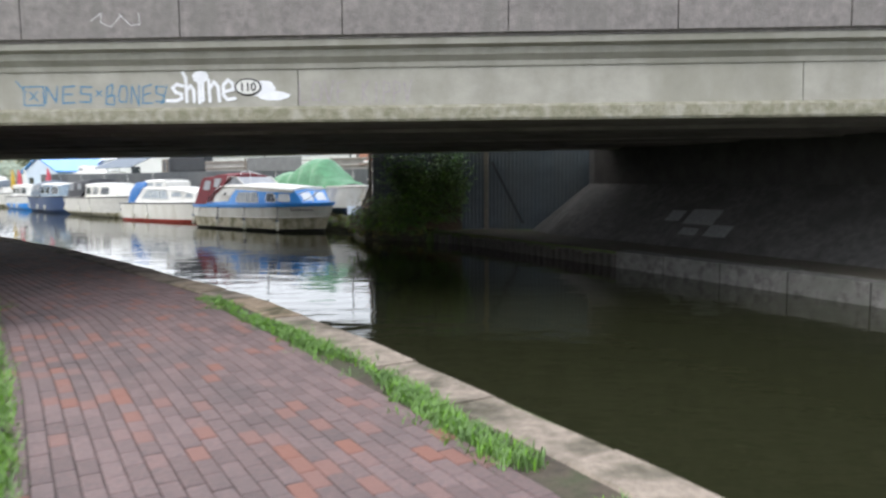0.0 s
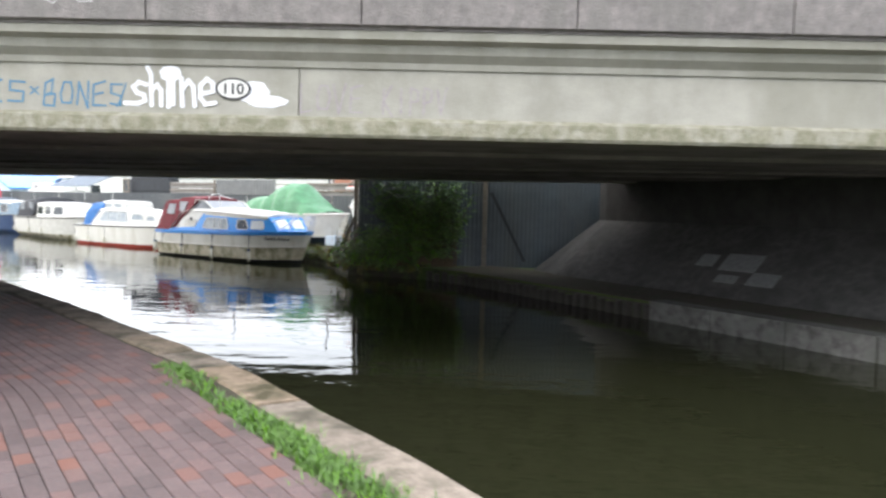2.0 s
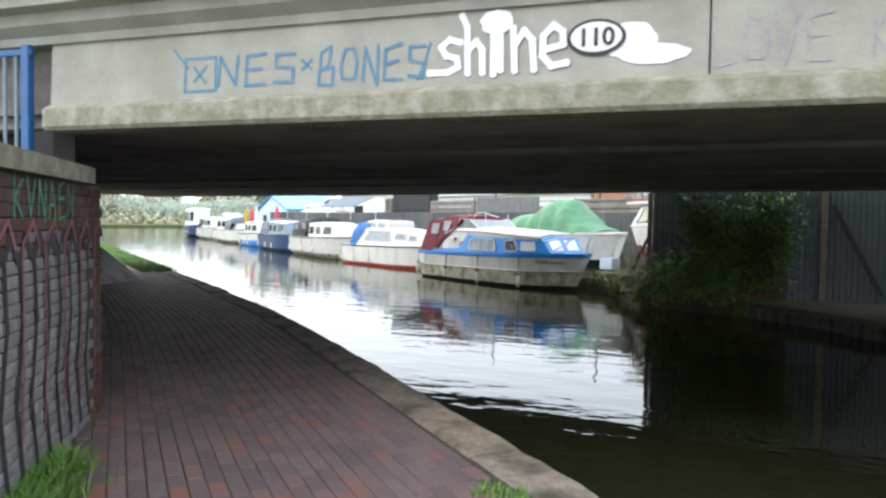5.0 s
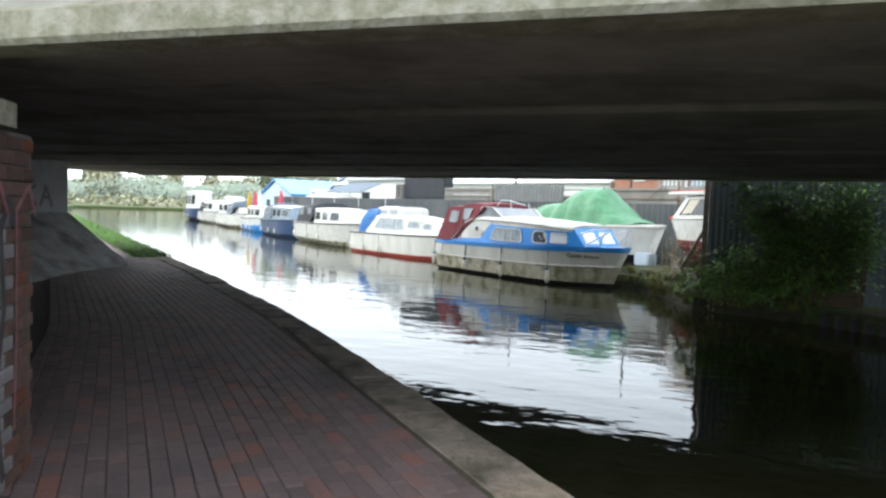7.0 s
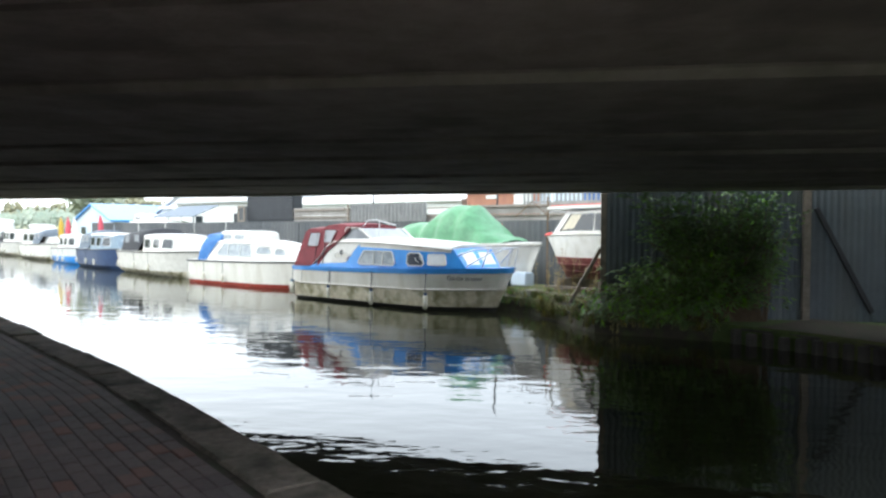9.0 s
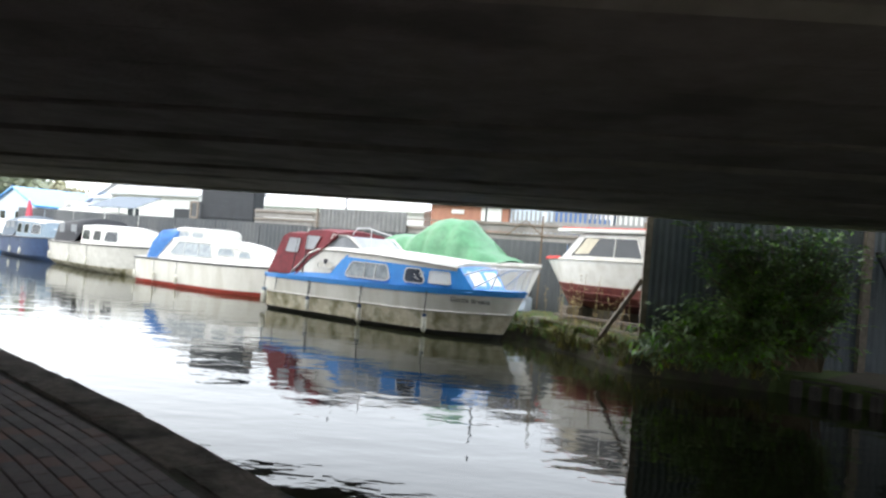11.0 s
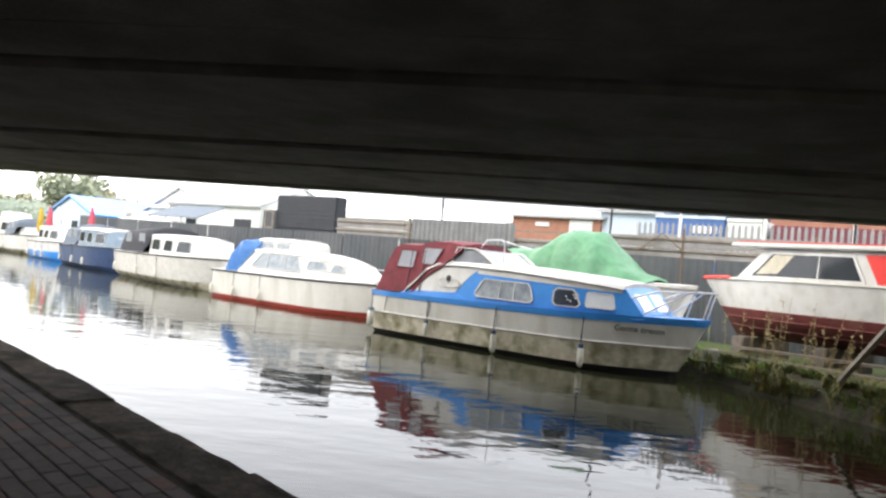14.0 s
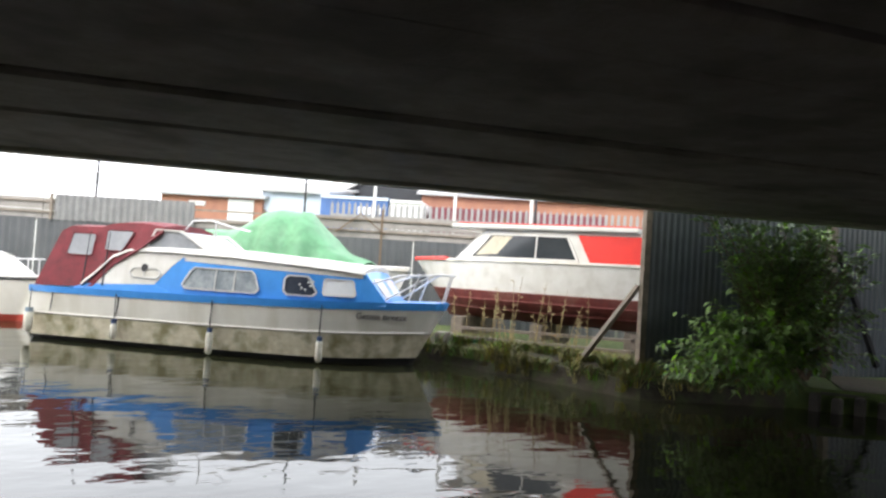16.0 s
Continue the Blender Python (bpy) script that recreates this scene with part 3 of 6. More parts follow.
for s in np.arange(2.4, 21, 2.9):
    for j in range(2):
        if j == 0 or not 5.3 < s < 9:
            part("plank", box_bm((2.87, 0.05, 0.285), (s + 1.45, 0.1, 1.97 + 0.3 * j + 0.02 * math.sin(s)), 0.006), M_PANEL, yard_fence)
    if s > 9:
        part("fence_post", tube(bmesh.new(), [(s, 0.03, 0.0), (s, 0.03, 2.52 + 0.1 * math.sin(s * 5))], 0.03), M_TWIG, yard_fence)
for z in (2.06, 2.33):
    part("rail", box_bm((18.4, 0.05, 0.04), (11.6, 0.05, z)), M_WOOD, yard_fence)
corrugated("galvanised_panel", (5.65, -0.03), (9.35, -0.03), 1.88, 2.52, mat("grey_corrugated_sheet", (0.21, 0.21, 0.205), 0.6, (0.15, 0.15, 0.15), 3), yard_fence, pitch=0.18, depth=-0.045)
part("brace", tube(bmesh.new(), [(12.9, -0.03, 2.0), (13.5, -0.03, 2.46), (14.1, -0.03, 2.0)], 0.018, 5), M_TWIG, yard_fence)
part("edge_timber", box_bm((0.06, 0.06, 0.66), (5.6, -0.05, 2.2)), M_WOOD, yard_fence)
for s in (6.55, 12.0, 17.6):
    part("pole", tube(bmesh.new(), [(s, 0.3, 0), (s, 0.3, 3.6)], 0.03), M_BLACK, yard_fence)

cabin = empty("site_cabin", yard_pose(0.62, 0.3), "black boarded site cabin with small grey annexe", "cabin")
part("body", box_bm((2.95, 0.5, 3.15), (0, 0.25, 1.575), 0.02), M_SOOT, cabin)
for j in range(7):
    part("board", box_bm((2.93, 0.03, 0.155), (0, -0.015, 2.08 + 0.16 * j), 0.004), M_SOOT, cabin)
part("annexe", box_bm((0.75, 0.6, 2.6), (-1.86, 0.3, 1.3), 0.02), M_DARKFENCE, cabin)
fb = bmesh.new()
for dx in (-0.2, 0.2):
    box_bm((0.07, 0.05, 0.66), (-1.62 + dx, -0.22, 2.25), bm=fb)
for dz in (-0.3, 0.3):
    box_bm((0.33, 0.05, 0.07), (-1.62, -0.22, 2.25 + dz), bm=fb)
part("window_frame", fb, M_WOOD, cabin, "pale timber window frame")
part("cowl", tube(bmesh.new(), [(-1.5, 0.4, 2.58), (-1.5, 0.4, 2.95)], 0.1, 8), M_GALV, cabin)

palisade = empty("palisade_fence", yard_pose(0, 1.2), "pale galvanised steel palisade fence", "fence", kind="structure")
for k, s in enumerate(np.arange(12.4, 22, 0.15)):
    verts = [(s, 0, 0), (s + 0.07, 0, 0), (s + 0.07, 0, 2.76 + 0.01 * (s - 12)), (s + 0.035, 0, 2.83 + 0.01 * (s - 12)), (s, 0, 2.76 + 0.01 * (s - 12))]
    mesh_ob("pale", verts + [(x, 0.02, z) for x, y, z in verts], [(0, 1, 2, 3, 4), (9, 8, 7, 6, 5)] + [(i, (i + 1) % 5, 5 + (i + 1) % 5, 5 + i) for i in range(5)], M_GALV, palisade)
for z in (0.6, 2.5):
    part("rail", box_bm((9.6, 0.04, 0.06), (17.2, 0.03, z)), M_GALV, palisade)
for s in (13.55, 15.6, 17.5):
    part("post", tube(bmesh.new(), [(s, -0.1, 0), (s, -0.1, 3.3)], 0.045), M_WALLW, palisade)


# ---- buildings behind the yard ----
def shed(name, m, w, d, h, ridge, wall_mat, roof_mat, label, category="building", doors=(), along=True):
    """A gabled shed: walls, two roof planes with thickness, and openings given as (x, z, width, height, material)."""
    e = empty(name, m, label, category)
    if along:
        prof = [(0, 0), (d, 0), (d, h), (d / 2, ridge), (0, h)]
        verts = [(-w / 2, y, z) for y, z in prof] + [(w / 2, y, z) for y, z in prof]
    else:
        prof = [(-w / 2, 0), (w / 2, 0), (w / 2, h), (0, ridge), (-w / 2, h)]
        verts = [(x, 0, z) for x, z in prof] + [(x, d, z) for x, z in prof]
    mesh_ob("wall", verts, [(0, 1, 2, 3, 4), (9, 8, 7, 6, 5)] + [(i, (i + 1) % 5, 5 + (i + 1) % 5, 5 + i) for i in range(5)], wall_mat, e)
    for sgn in (0, 1):
        if along:
            y0, y1 = (-0.25, d / 2) if sgn == 0 else (d + 0.25, d / 2)
            q = [(-w / 2 - 0.2, y0, h - 0.05), (w / 2 + 0.2, y0, h - 0.05), (w / 2 + 0.2, y1, ridge + 0.05), (-w / 2 - 0.2, y1, ridge + 0.05)]
        else:
            x0, x1 = (-w / 2 - 0.25, 0) if sgn == 0 else (w / 2 + 0.25, 0)
            q = [(x0, -0.2, h - 0.05), (x0, d + 0.2, h - 0.05), (x1, d + 0.2, ridge + 0.05), (x1, -0.2, ridge + 0.05)]
        mesh_ob("roof", q + [(x, y, z + 0.12) for x, y, z in q], [(0, 1, 2, 3), (7, 6, 5, 4), (0, 4, 5, 1), (1, 5, 6, 2), (2, 6, 7, 3), (3, 7, 4, 0)], roof_mat, e)
    for x, z, ww, hh, mt in doors:
        part("door" if z - hh / 2 < 0.3 else "window", box_bm((ww, 0.08, hh), (x, -0.02, z), 0.01), mt, e)
    return e


shed("warehouse", yard_pose(-14, 13), 30, 16, 3.35, 4.6, M_WALLW, M_ROOFW, "long low warehouse with white metal roof")
shed("warehouse", yard_pose(-6, 36), 46, 18, 5.6, 8.0, M_WALLW, M_ROOFG, "large distant warehouse with grey sheet roof")
shed("brick_workshop", yard_pose(4.3, 12), 4.4, 14, 3.75, 4.3, M_REDBRICK, M_ROOFG, "orange brick workshop with white roller door", doors=((1.3, 3.2, 1.1, 0.9, M_WALLW), (-0.6, 3.4, 0.7, 0.2, M_WALLW)))
shed("clad_shed", yard_pose(7.75, 12.2), 2.7, 12, 4.1, 4.8, M_PALEBLUE, M_ROOFG, "pale blue clad industrial shed", doors=((0.3, 1.9, 0.06, 3.6, M_WALLW),))
shed("brick_factory", yard_pose(18.5, 16), 12, 14, 4.7, 6.2, M_REDBRICK, M_ROOFG, "orange brick factory behind the palisade", doors=((-1.5, 3.6, 7.5, 1.0, M_CONTR),))
shed("open_barn", yard_pose(11.0, 17), 5.0, 9, 4.6, 5.9, M_SOOT, M_ROOFG, "dark open-fronted barn with pale roof edge", along=False)


def container(m, w, d, h, material, label, end=None):
    e = empty("shipping_container", m, label, "container", "containers behind the fence")
    part("body", box_bm((w, d, h), (0, d / 2, h / 2), 0.02), material, e)
    for x in np.arange(-w / 2 + 0.2, w / 2 - 0.1, 0.28):
        part("rib", box_bm((0.12, 0.04, h - 0.3), (x, -0.015, h / 2), 0.01), material, e)
    part("top_rail", box_bm((w, 0.08, 0.12), (0, -0.02, h - 0.06)), end or material, e)
    return e


blue_box = container(yard_pose(10.45, 11.6), 2.75, 2.4, 4.0, M_CONTB, "blue steel storage container with white lettering", M_PALEBLUE)
for k in range(6):
    part("letter_bar", box_bm((0.13, 0.02, 0.3), (0.25 + 0.2 * k, -0.06, 3.45), 0.01), M_SPRAYW, blue_box)
container(yard_pose(12.55, 11.6), 1.3, 2.4, 3.95, M_WALLW, "pale grey storage container", M_WALLW)
container(yard_pose(15.4, 12.3), 4.0, 2.4, 3.8, M_CONTR, "maroon steel storage container")


# ---- boats ----
class Hull:
    """Shape of a small cabin cruiser. x runs from the stern to the bow, y to port, z up from the towpath's level."""

    def __init__(self, length, beam, stern_z, bow_z, fullness=2.4, turn_at=0.55, rake=0.09):
        self.length, self.half, self.z0, self.z1 = length, beam / 2, stern_z, bow_z
        self.full, self.at, self.rake = fullness, turn_at * length, rake

    def half_at(self, x):
        if x < self.at:
            return self.half * (0.93 + 0.07 * x / self.at)
        k = (x - self.at) / (self.length - self.at)
        return self.half * max(0.015, 1 - k ** self.full)

    def top(self, x):
        return self.z0 + (self.z1 - self.z0) * (x / self.length) ** 1.8

    def point(self, x, level, side):
        """level 1: gunwale, 0: keel line below the water."""
        k = 0.80 + 0.20 * level ** 0.8 if level > 0.25 else 0.80 * (level / 0.25) ** 0.6
        bottom = self.z0 - 1.15
        z = bottom + (self.top(x) - bottom) * level
        xx = x * (1 - self.rake * (1 - level) * (x / self.length) ** 3)
        return (xx, side * self.half_at(x) * k, z)

    def band(self, name, lo, hi, material, parent, label="", proud=0.0, closed=False):
        xs = np.r_[np.linspace(0, self.at, 8), np.linspace(self.at, self.length, 14)[1:]]
        verts, faces = [], []
        levels = np.linspace(lo, hi, 4)
        for side in (-1, 1):
            base = len(verts)
            for x in xs:
                for lv in levels:
                    px_, py_, pz_ = self.point(x, lv, side)
                    verts.append((px_ + (proud if x == xs[-1] else 0), py_ + side * proud, pz_))
            for i in range(len(xs) - 1):
                for k in range(3):
                    a = base + i * 4 + k
                    faces.append((a, a + 4, a + 5, a + 1))
        n = len(xs) * 4
        for k in range(3):
            faces.append((k, k + 1, n + k + 1, n + k))
            faces.append((n - 4 + k, n - 4 + k + 1, 2 * n - 4 + k + 1, 2 * n - 4 + k))
        return mesh_ob(name, verts, faces, material, parent, True, label)

    def deck(self, name, material, parent, dz=-0.01):
        xs = np.r_[np.linspace(0, self.at, 6), np.linspace(self.at, self.length, 12)[1:]]
        verts, faces = [], []
        for x in xs:
            for f in (-1, 0, 1):
                verts.append((x, f * self.half_at(x), self.top(x) + dz + (0.03 if f == 0 else 0)))
        for i in range(len(xs) - 1):
            for k in range(2):
                a = 3 * i + k
                faces.append((a, a + 1, a + 4, a + 3))
        return mesh_ob(name, verts, faces, material, parent)

    def strake(self, name, level, r, material, parent, x0=0.0):
        bm = bmesh.new()
        for side in (-1, 1):
            tube(bm, [self.point(x, level, side) for x in np.linspace(x0, self.length * 0.995, 26)], r, 5)
        return part(name, bm, material, parent)


class Cabin:
    """A cabin lofted over stations (x, half width below, half width above, z below, z above)."""

    def __init__(self, stations, crown=0.05):
        self.st, self.crown = stations, crown

    def row(self, x):
        return [float(np.interp(x, [s[0] for s in self.st], [s[i] for s in self.st])) for i in range(1, 5)]

    def side_y(self, x, z):
        w0, w1, z0, z1 = self.row(x)
        return w0 + (w1 - w0) * min(1.1, max(-0.1, (z - z0) / max(0.01, z1 - z0)))

    def build(self, name, material, parent, roof=None, over=0.03, roof_thick=0.05, label=""):
        verts, faces = [], []
        for x, w0, w1, z0, z1 in self.st:
            verts += [(x, -w0, z0), (x, -w1, z1), (x, -w1 * 0.5, z1 + self.crown * 0.8), (x, 0, z1 + self.crown), (x, w1 * 0.5, z1 + self.crown * 0.8), (x, w1, z1), (x, w0, z0)]
        n = 7
        for i in range(len(self.st) - 1):
            for k in range(n):
                faces.append((i * n + k, i * n + (k + 1) % n, (i + 1) * n + (k + 1) % n, (i + 1) * n + k))
        faces += [tuple(range(n))[::-1], tuple(range((len(self.st) - 1) * n, len(self.st) * n))]
        ob = mesh_ob(name, verts, faces, material, parent, label=label)
        if roof:
            verts, faces = [], []
            for x, w0, w1, z0, z1 in self.st[:-1]:
                w = w1 + over
                for dz in (0.004, roof_thick):
                    k = 1.0 if dz < 0.01 else 0.94
                    verts += [(x, -w * k, z1 - 0.02 + dz), (x, -w * 0.5, z1 + self.crown * 0.8 + dz), (x, 0, z1 + self.crown + dz), (x, w * 0.5, z1 + self.crown * 0.8 + dz), (x, w * k, z1 - 0.02 + dz)]
            m = 10
            ring = [0, 1, 2, 3, 4, 9, 8, 7, 6, 5]
            for i in range(len(self.st) - 2):
                for k in range(10):
                    a, b = ring[k], ring[(k + 1) % 10]
                    faces.append((i * m + a, i * m + b, (i + 1) * m + b, (i + 1) * m + a))
            faces += [ring[::-1], [(len(self.st) - 2) * m + k for k in ring]]
            mesh_ob("coach_roof", verts, faces, roof, parent)
        return ob

    def panel(self, name, outline, material, parent, side=-1, proud=0.012, frame=None, frame_w=0.025, label="", bars=()):
        """A flat fitting that follows the cabin side; outline: points (x, z)."""
        n = len(outline)
        pts = []
        for i in range(n):
            for f in (0.0, 1 / 3, 2 / 3):
                a, b = outline[i], outline[(i + 1) % n]
                pts.append((a[0] + (b[0] - a[0]) * f, a[1] + (b[1] - a[1]) * f))
        xmin, xmax = min(p[0] for p in outline), max(p[0] for p in outline)
        xs = sorted({round(x, 4) for x in [p[0] for p in outline] + list(np.arange(xmin, xmax, 0.12))})
        verts, faces = [], []
        for x in xs:
            x = min(max(x, xmin + 1e-4), xmax - 1e-4)
            zs = []
            for i in range(n):
                (xa, za), (xb, zb) = outline[i], outline[(i + 1) % n]
                if (xa - x) * (xb - x) <= 0 and abs(xb - xa) > 1e-6:
                    zs.append(za + (zb - za) * (x - xa) / (xb - xa))
            for z in (min(zs), max(zs)):
                y = self.side_y(x, z)
                verts += [(x, side * (y + proud), z), (x, side * (y - 0.02), z)]
        for i in range(len(xs) - 1):
            a, b = 4 * i, 4 * i + 4
            faces += [(a, b, b + 2, a + 2), (a + 1, a + 3, b + 3, b + 1), (a, a + 1, b + 1, b), (a + 2, b + 2, b + 3, a + 3)]
        faces += [(0, 2, 3, 1), (4 * len(xs) - 4, 4 * len(xs) - 3, 4 * len(xs) - 1, 4 * len(xs) - 2)]
        ob = mesh_ob(name, verts, faces, material, parent, label=label)
        if frame:
            bm = bmesh.new()
            ring = [(x, side * (self.side_y(x, z) + proud + 0.004), z) for x, z in pts]
            tube(bm, ring + [ring[0]], frame_w, 4)
            for bx in bars:
                za = min(z for _, z in outline)
                zb = max(z for _, z in outline)
                tube(bm, [(bx, side * (self.side_y(bx, z) + proud + 0.006), z) for z in (za, zb)], 0.014, 4)
            part("window_frame", bm, frame, ob)
        return ob


def rounded(x0, x1, z0, z1, cut=0.05, lean0=0.0, lean1=0.0):
    """An outline with cut corners; the ends lean by lean0 and lean1 at the top."""
    return [(x0 + cut, z0), (x1 - cut, z0), (x1, z0 + cut), (x1 + lean1, z1 - cut), (x1 + lean1 - cut, z1), (x0 + lean0 + cut, z1), (x0 + lean0, z1 - cut), (x0, z0 + cut)]


def fender(parent, hull, x, side=-1, top=0.05, length=0.34, r=0.055, cap=None):
    y = side * (hull.half_at(x) * 0.97 + r)
    bm = bmesh.new()
    tube(bm, [(x, y, top), (x, y, top - 0.04), (x, y, top - 0.07), (x, y, top - length + 0.05), (x, y, top - length + 0.02), (x, y, top - length)], [0.02, 0.04, r, r, r * 0.7, 0.015], 10)
    f = part("fender", bm, M_FENDER, parent, "white boat fender hung on a line", True)
    part("rope", tube(bmesh.new(), [(x, y, top - 0.02), (x, side * (hull.half_at(x) + 0.02), hull.top(x))], 0.008, 4), M_RUBBER, f)
    if cap:
        part("cap", tube(bmesh.new(), [(x, y, top + 0.02), (x, y, top - 0.05)], r * 0.85, 8), cap, f)


def boat_pose(sx, sy, angle):
    return pose(sx, sy, 0, 0, 0, angle)


# blue and white cruiser
ANG_G = math.degrees(math.atan2(-0.61, 0.79))
g_boat = empty("cabin_cruiser", boat_pose(-9.85 + 0.61 * 1.05, 28.8 + 0.79 * 1.05, ANG_G), "blue and white cabin cruiser with maroon canvas cockpit cover, moored", "boat", "moored boats")
hg = Hull(6.85, 2.1, 0.50, 0.64, 2.3, 0.62, 0.10)
hg.band("topside", 0.66, 0.97, M_GEL, g_boat)
hg.band("lower_hull", 0.34, 0.66, M_GELLOW, g_boat, "algae-stained lower hull", 0.0)
hg.band("bottom", 0.0, 0.335, M_BLACK, g_boat, "black antifouled bottom")
hg.strake("rubbing_strake", 0.66, 0.022, M_DECK, g_boat)
hg.band("gunwale", 0.955, 1.05, M_BLUE, g_boat, "bright blue gunwale", 0.012)
hg.deck("deck", M_BLUE, g_boat, 0.05)
cg = Cabin([(0.95, 0.97, 0.96, 0.52, 0.62), (1.15, 0.97, 0.93, 0.52, 0.80), (1.45, 0.97, 0.90, 0.52, 1.10), (1.75, 0.97, 0.88, 0.52, 1.235), (2.4, 0.97, 0.87, 0.52, 1.25), (3.6, 0.97, 0.88, 0.54, 1.23),
            (4.8, 0.94, 0.86, 0.56, 1.17), (5.35, 0.88, 0.79, 0.58, 1.13), (5.66, 0.80, 0.70, 0.60, 1.10), (6.0, 0.66, 0.63, 0.61, 0.66)], 0.035)
cg.build("cabin", M_BLUE, g_boat, M_WHITE, 0.06, 0.075, label="bright blue cabin")
for sd in (-1, 1):
    cg.panel("side_panel", [(1.0, 0.635), (2.22, 0.70), (2.5, 1.02), (2.66, 1.16), (3.1, 1.235), (1.75, 1.23), (1.45, 1.095), (1.15, 0.795)], M_WHITE, g_boat, sd, 0.008, label="white cockpit coaming")
    cg.panel("roof_edge", [(2.7, 1.11), (5.62, 1.02), (5.62, 1.12), (4.8, 1.18), (3.6, 1.235), (2.7, 1.24)], M_WHITE, g_boat, sd, 0.008)
    cg.panel("side_panel", [(0.6, 0.50), (2.6, 0.54), (2.25, 0.70), (1.0, 0.64)], M_BLUE, g_boat, sd, 0.010)
    cg.panel("window", rounded(2.72, 4.02, 0.68, 1.02, 0.06, 0.12, -0.09), M_CURTAIN, g_boat, sd, 0.022, M_ALU, 0.018, "long window with grey curtains", (3.28, 3.6))
    cg.panel("window", rounded(4.42, 4.95, 0.70, 1.0, 0.06, 0.0, -0.10), M_STAR, g_boat, sd, 0.022, M_ALU, 0.018, "small window with dark patterned curtain")
    cg.panel("window", rounded(5.05, 5.55, 0.73, 0.98, 0.03, 0.0, -0.05), M_BLIND, g_boat, sd, 0.022, M_WHITE, 0.015, "window with white blind")
    cg.panel("porthole", rounded(1.78, 2.32, 0.80, 0.95, 0.07), M_DECK, g_boat, sd, 0.018, M_ALU, 0.014, "oval cockpit window", (2.03,))
    cg.panel("badge", rounded(1.98, 2.08, 0.90, 1.02, 0.03), M_BLACK, g_boat, sd, 0.035)
for (yy, k) in ((-0.3, 0), (0.3, 1)):
    pane = box_bm((0.025, 0.46, 0.36), (0, 0, 0), 0.008)
    bmesh.ops.transform(pane, matrix=pose(5.84, yy, 0.88, 0, -37.7, 0), verts=pane.verts)
    part("window", pane, M_BLIND, g_boat, "front window with white blind")
# star pattern on the small curtain
for k in range(9):
    xx, zz = 4.5 + 0.38 * random.random(), 0.74 + 0.2 * random.random()
    cg.panel("star", [(xx - 0.02, zz), (xx, zz - 0.02), (xx + 0.02, zz), (xx, zz + 0.02)], M_WALLW, g_boat, -1, 0.026)


def cover(name, parent, rows, material, label):
    """A cloth cover lofted over cross sections (x, half width, z of the eaves, z of the top, z of the hem)."""
    verts, faces, n = [], [], 9
    for x, w, ze, zt, zh in rows:
        verts += [(x, -w * 1.02, zh), (x, -w, (zh + ze) / 2), (x, -w * 0.95, ze), (x, -w * 0.55, ze + (zt - ze) * 0.75), (x, 0, zt), (x, w * 0.55, ze + (zt - ze) * 0.75), (x, w * 0.95, ze), (x, w, (zh + ze) / 2), (x, w * 1.02, zh)]
    for i in range(len(rows) - 1):
        for k in range(n - 1):
            faces.append((i * n + k, i * n + k + 1, (i + 1) * n + k + 1, (i + 1) * n + k))
    faces += [tuple(range(n))[::-1], tuple(range((len(rows) - 1) * n, len(rows) * n))]
    ob = mesh_ob(name, verts, faces, material, parent, True, label)
    return ob


cano = Cabin([(0.08, 0.97, 0.93, 0.56, 0.60), (0.42, 0.97, 0.84, 0.57, 1.48), (0.58, 0.97, 0.82, 0.57, 1.57), (1.15, 0.97, 0.82, 0.60, 1.58), (1.3, 0.96, 0.82, 0.78, 1.64), (1.5, 0.95, 0.82, 0.98, 1.67), (1.9, 0.94, 0.82, 1.24, 1.68), (2.25, 0.9, 0.80, 1.54, 1.64)], 0.06)
cano.build("cockpit_cover", M_CANVAS, g_boat, label="maroon canvas cockpit cover")
for sd in (-1, 1):
    cano.panel("cover_window", rounded(0.58, 1.05, 1.10, 1.46, 0.03, 0.06, 0.02), M_CLEAR, g_boat, sd, 0.012, M_CANVAS, 0.01, "cloudy vinyl window")
    cano.panel("cover_window", rounded(1.26, 1.62, 1.20, 1.54, 0.03, 0.0, 0.14), M_CLEAR, g_boat, sd, 0.012, M_CANVAS, 0.01, "cloudy vinyl window")
for x in (0.95, 1.32):
    for sd in (-1, 1):
        part("seam", tube(bmesh.new(), [(x, sd * (cano.side_y(x, z) + 0.004), z) for z in (0.62, 0.9, 1.2, 1.5)], 0.012, 4), M_BLACKC, g_boat)
wsc = Cabin([(1.98, 0.88, 0.82, 1.24, 1.58), (2.5, 0.85, 0.78, 1.24, 1.57), (3.0, 0.78, 0.74, 1.24, 1.28)], 0.01)
wsc.build("windscreen", M_CLEAR, g_boat, label="tinted cockpit windscreen")
for sd in (-1, 1):
    wf = bmesh.new()
    tube(wf, [(1.98, sd * 0.88, 1.22), (2.12, sd * 0.83, 1.59), (2.56, sd * 0.79, 1.58), (3.02, sd * 0.76, 1.27)], 0.022, 4)
    part("windscreen_frame", wf, M_WHITE, g_boat)
rail = bmesh.new()
tube(rail, [(2.5, -0.6, 1.62), (2.6, -0.55, 1.78), (2.9, -0.5, 1.80), (3.25, -0.5, 1.72), (3.6, -0.5, 1.66)], 0.012, 5)
tube(rail, [(3.0, -0.5, 1.30), (2.98, -0.5, 1.79)], 0.012, 5)
part("aerial_frame", rail, M_STEEL, g_boat, "thin white tube frame")
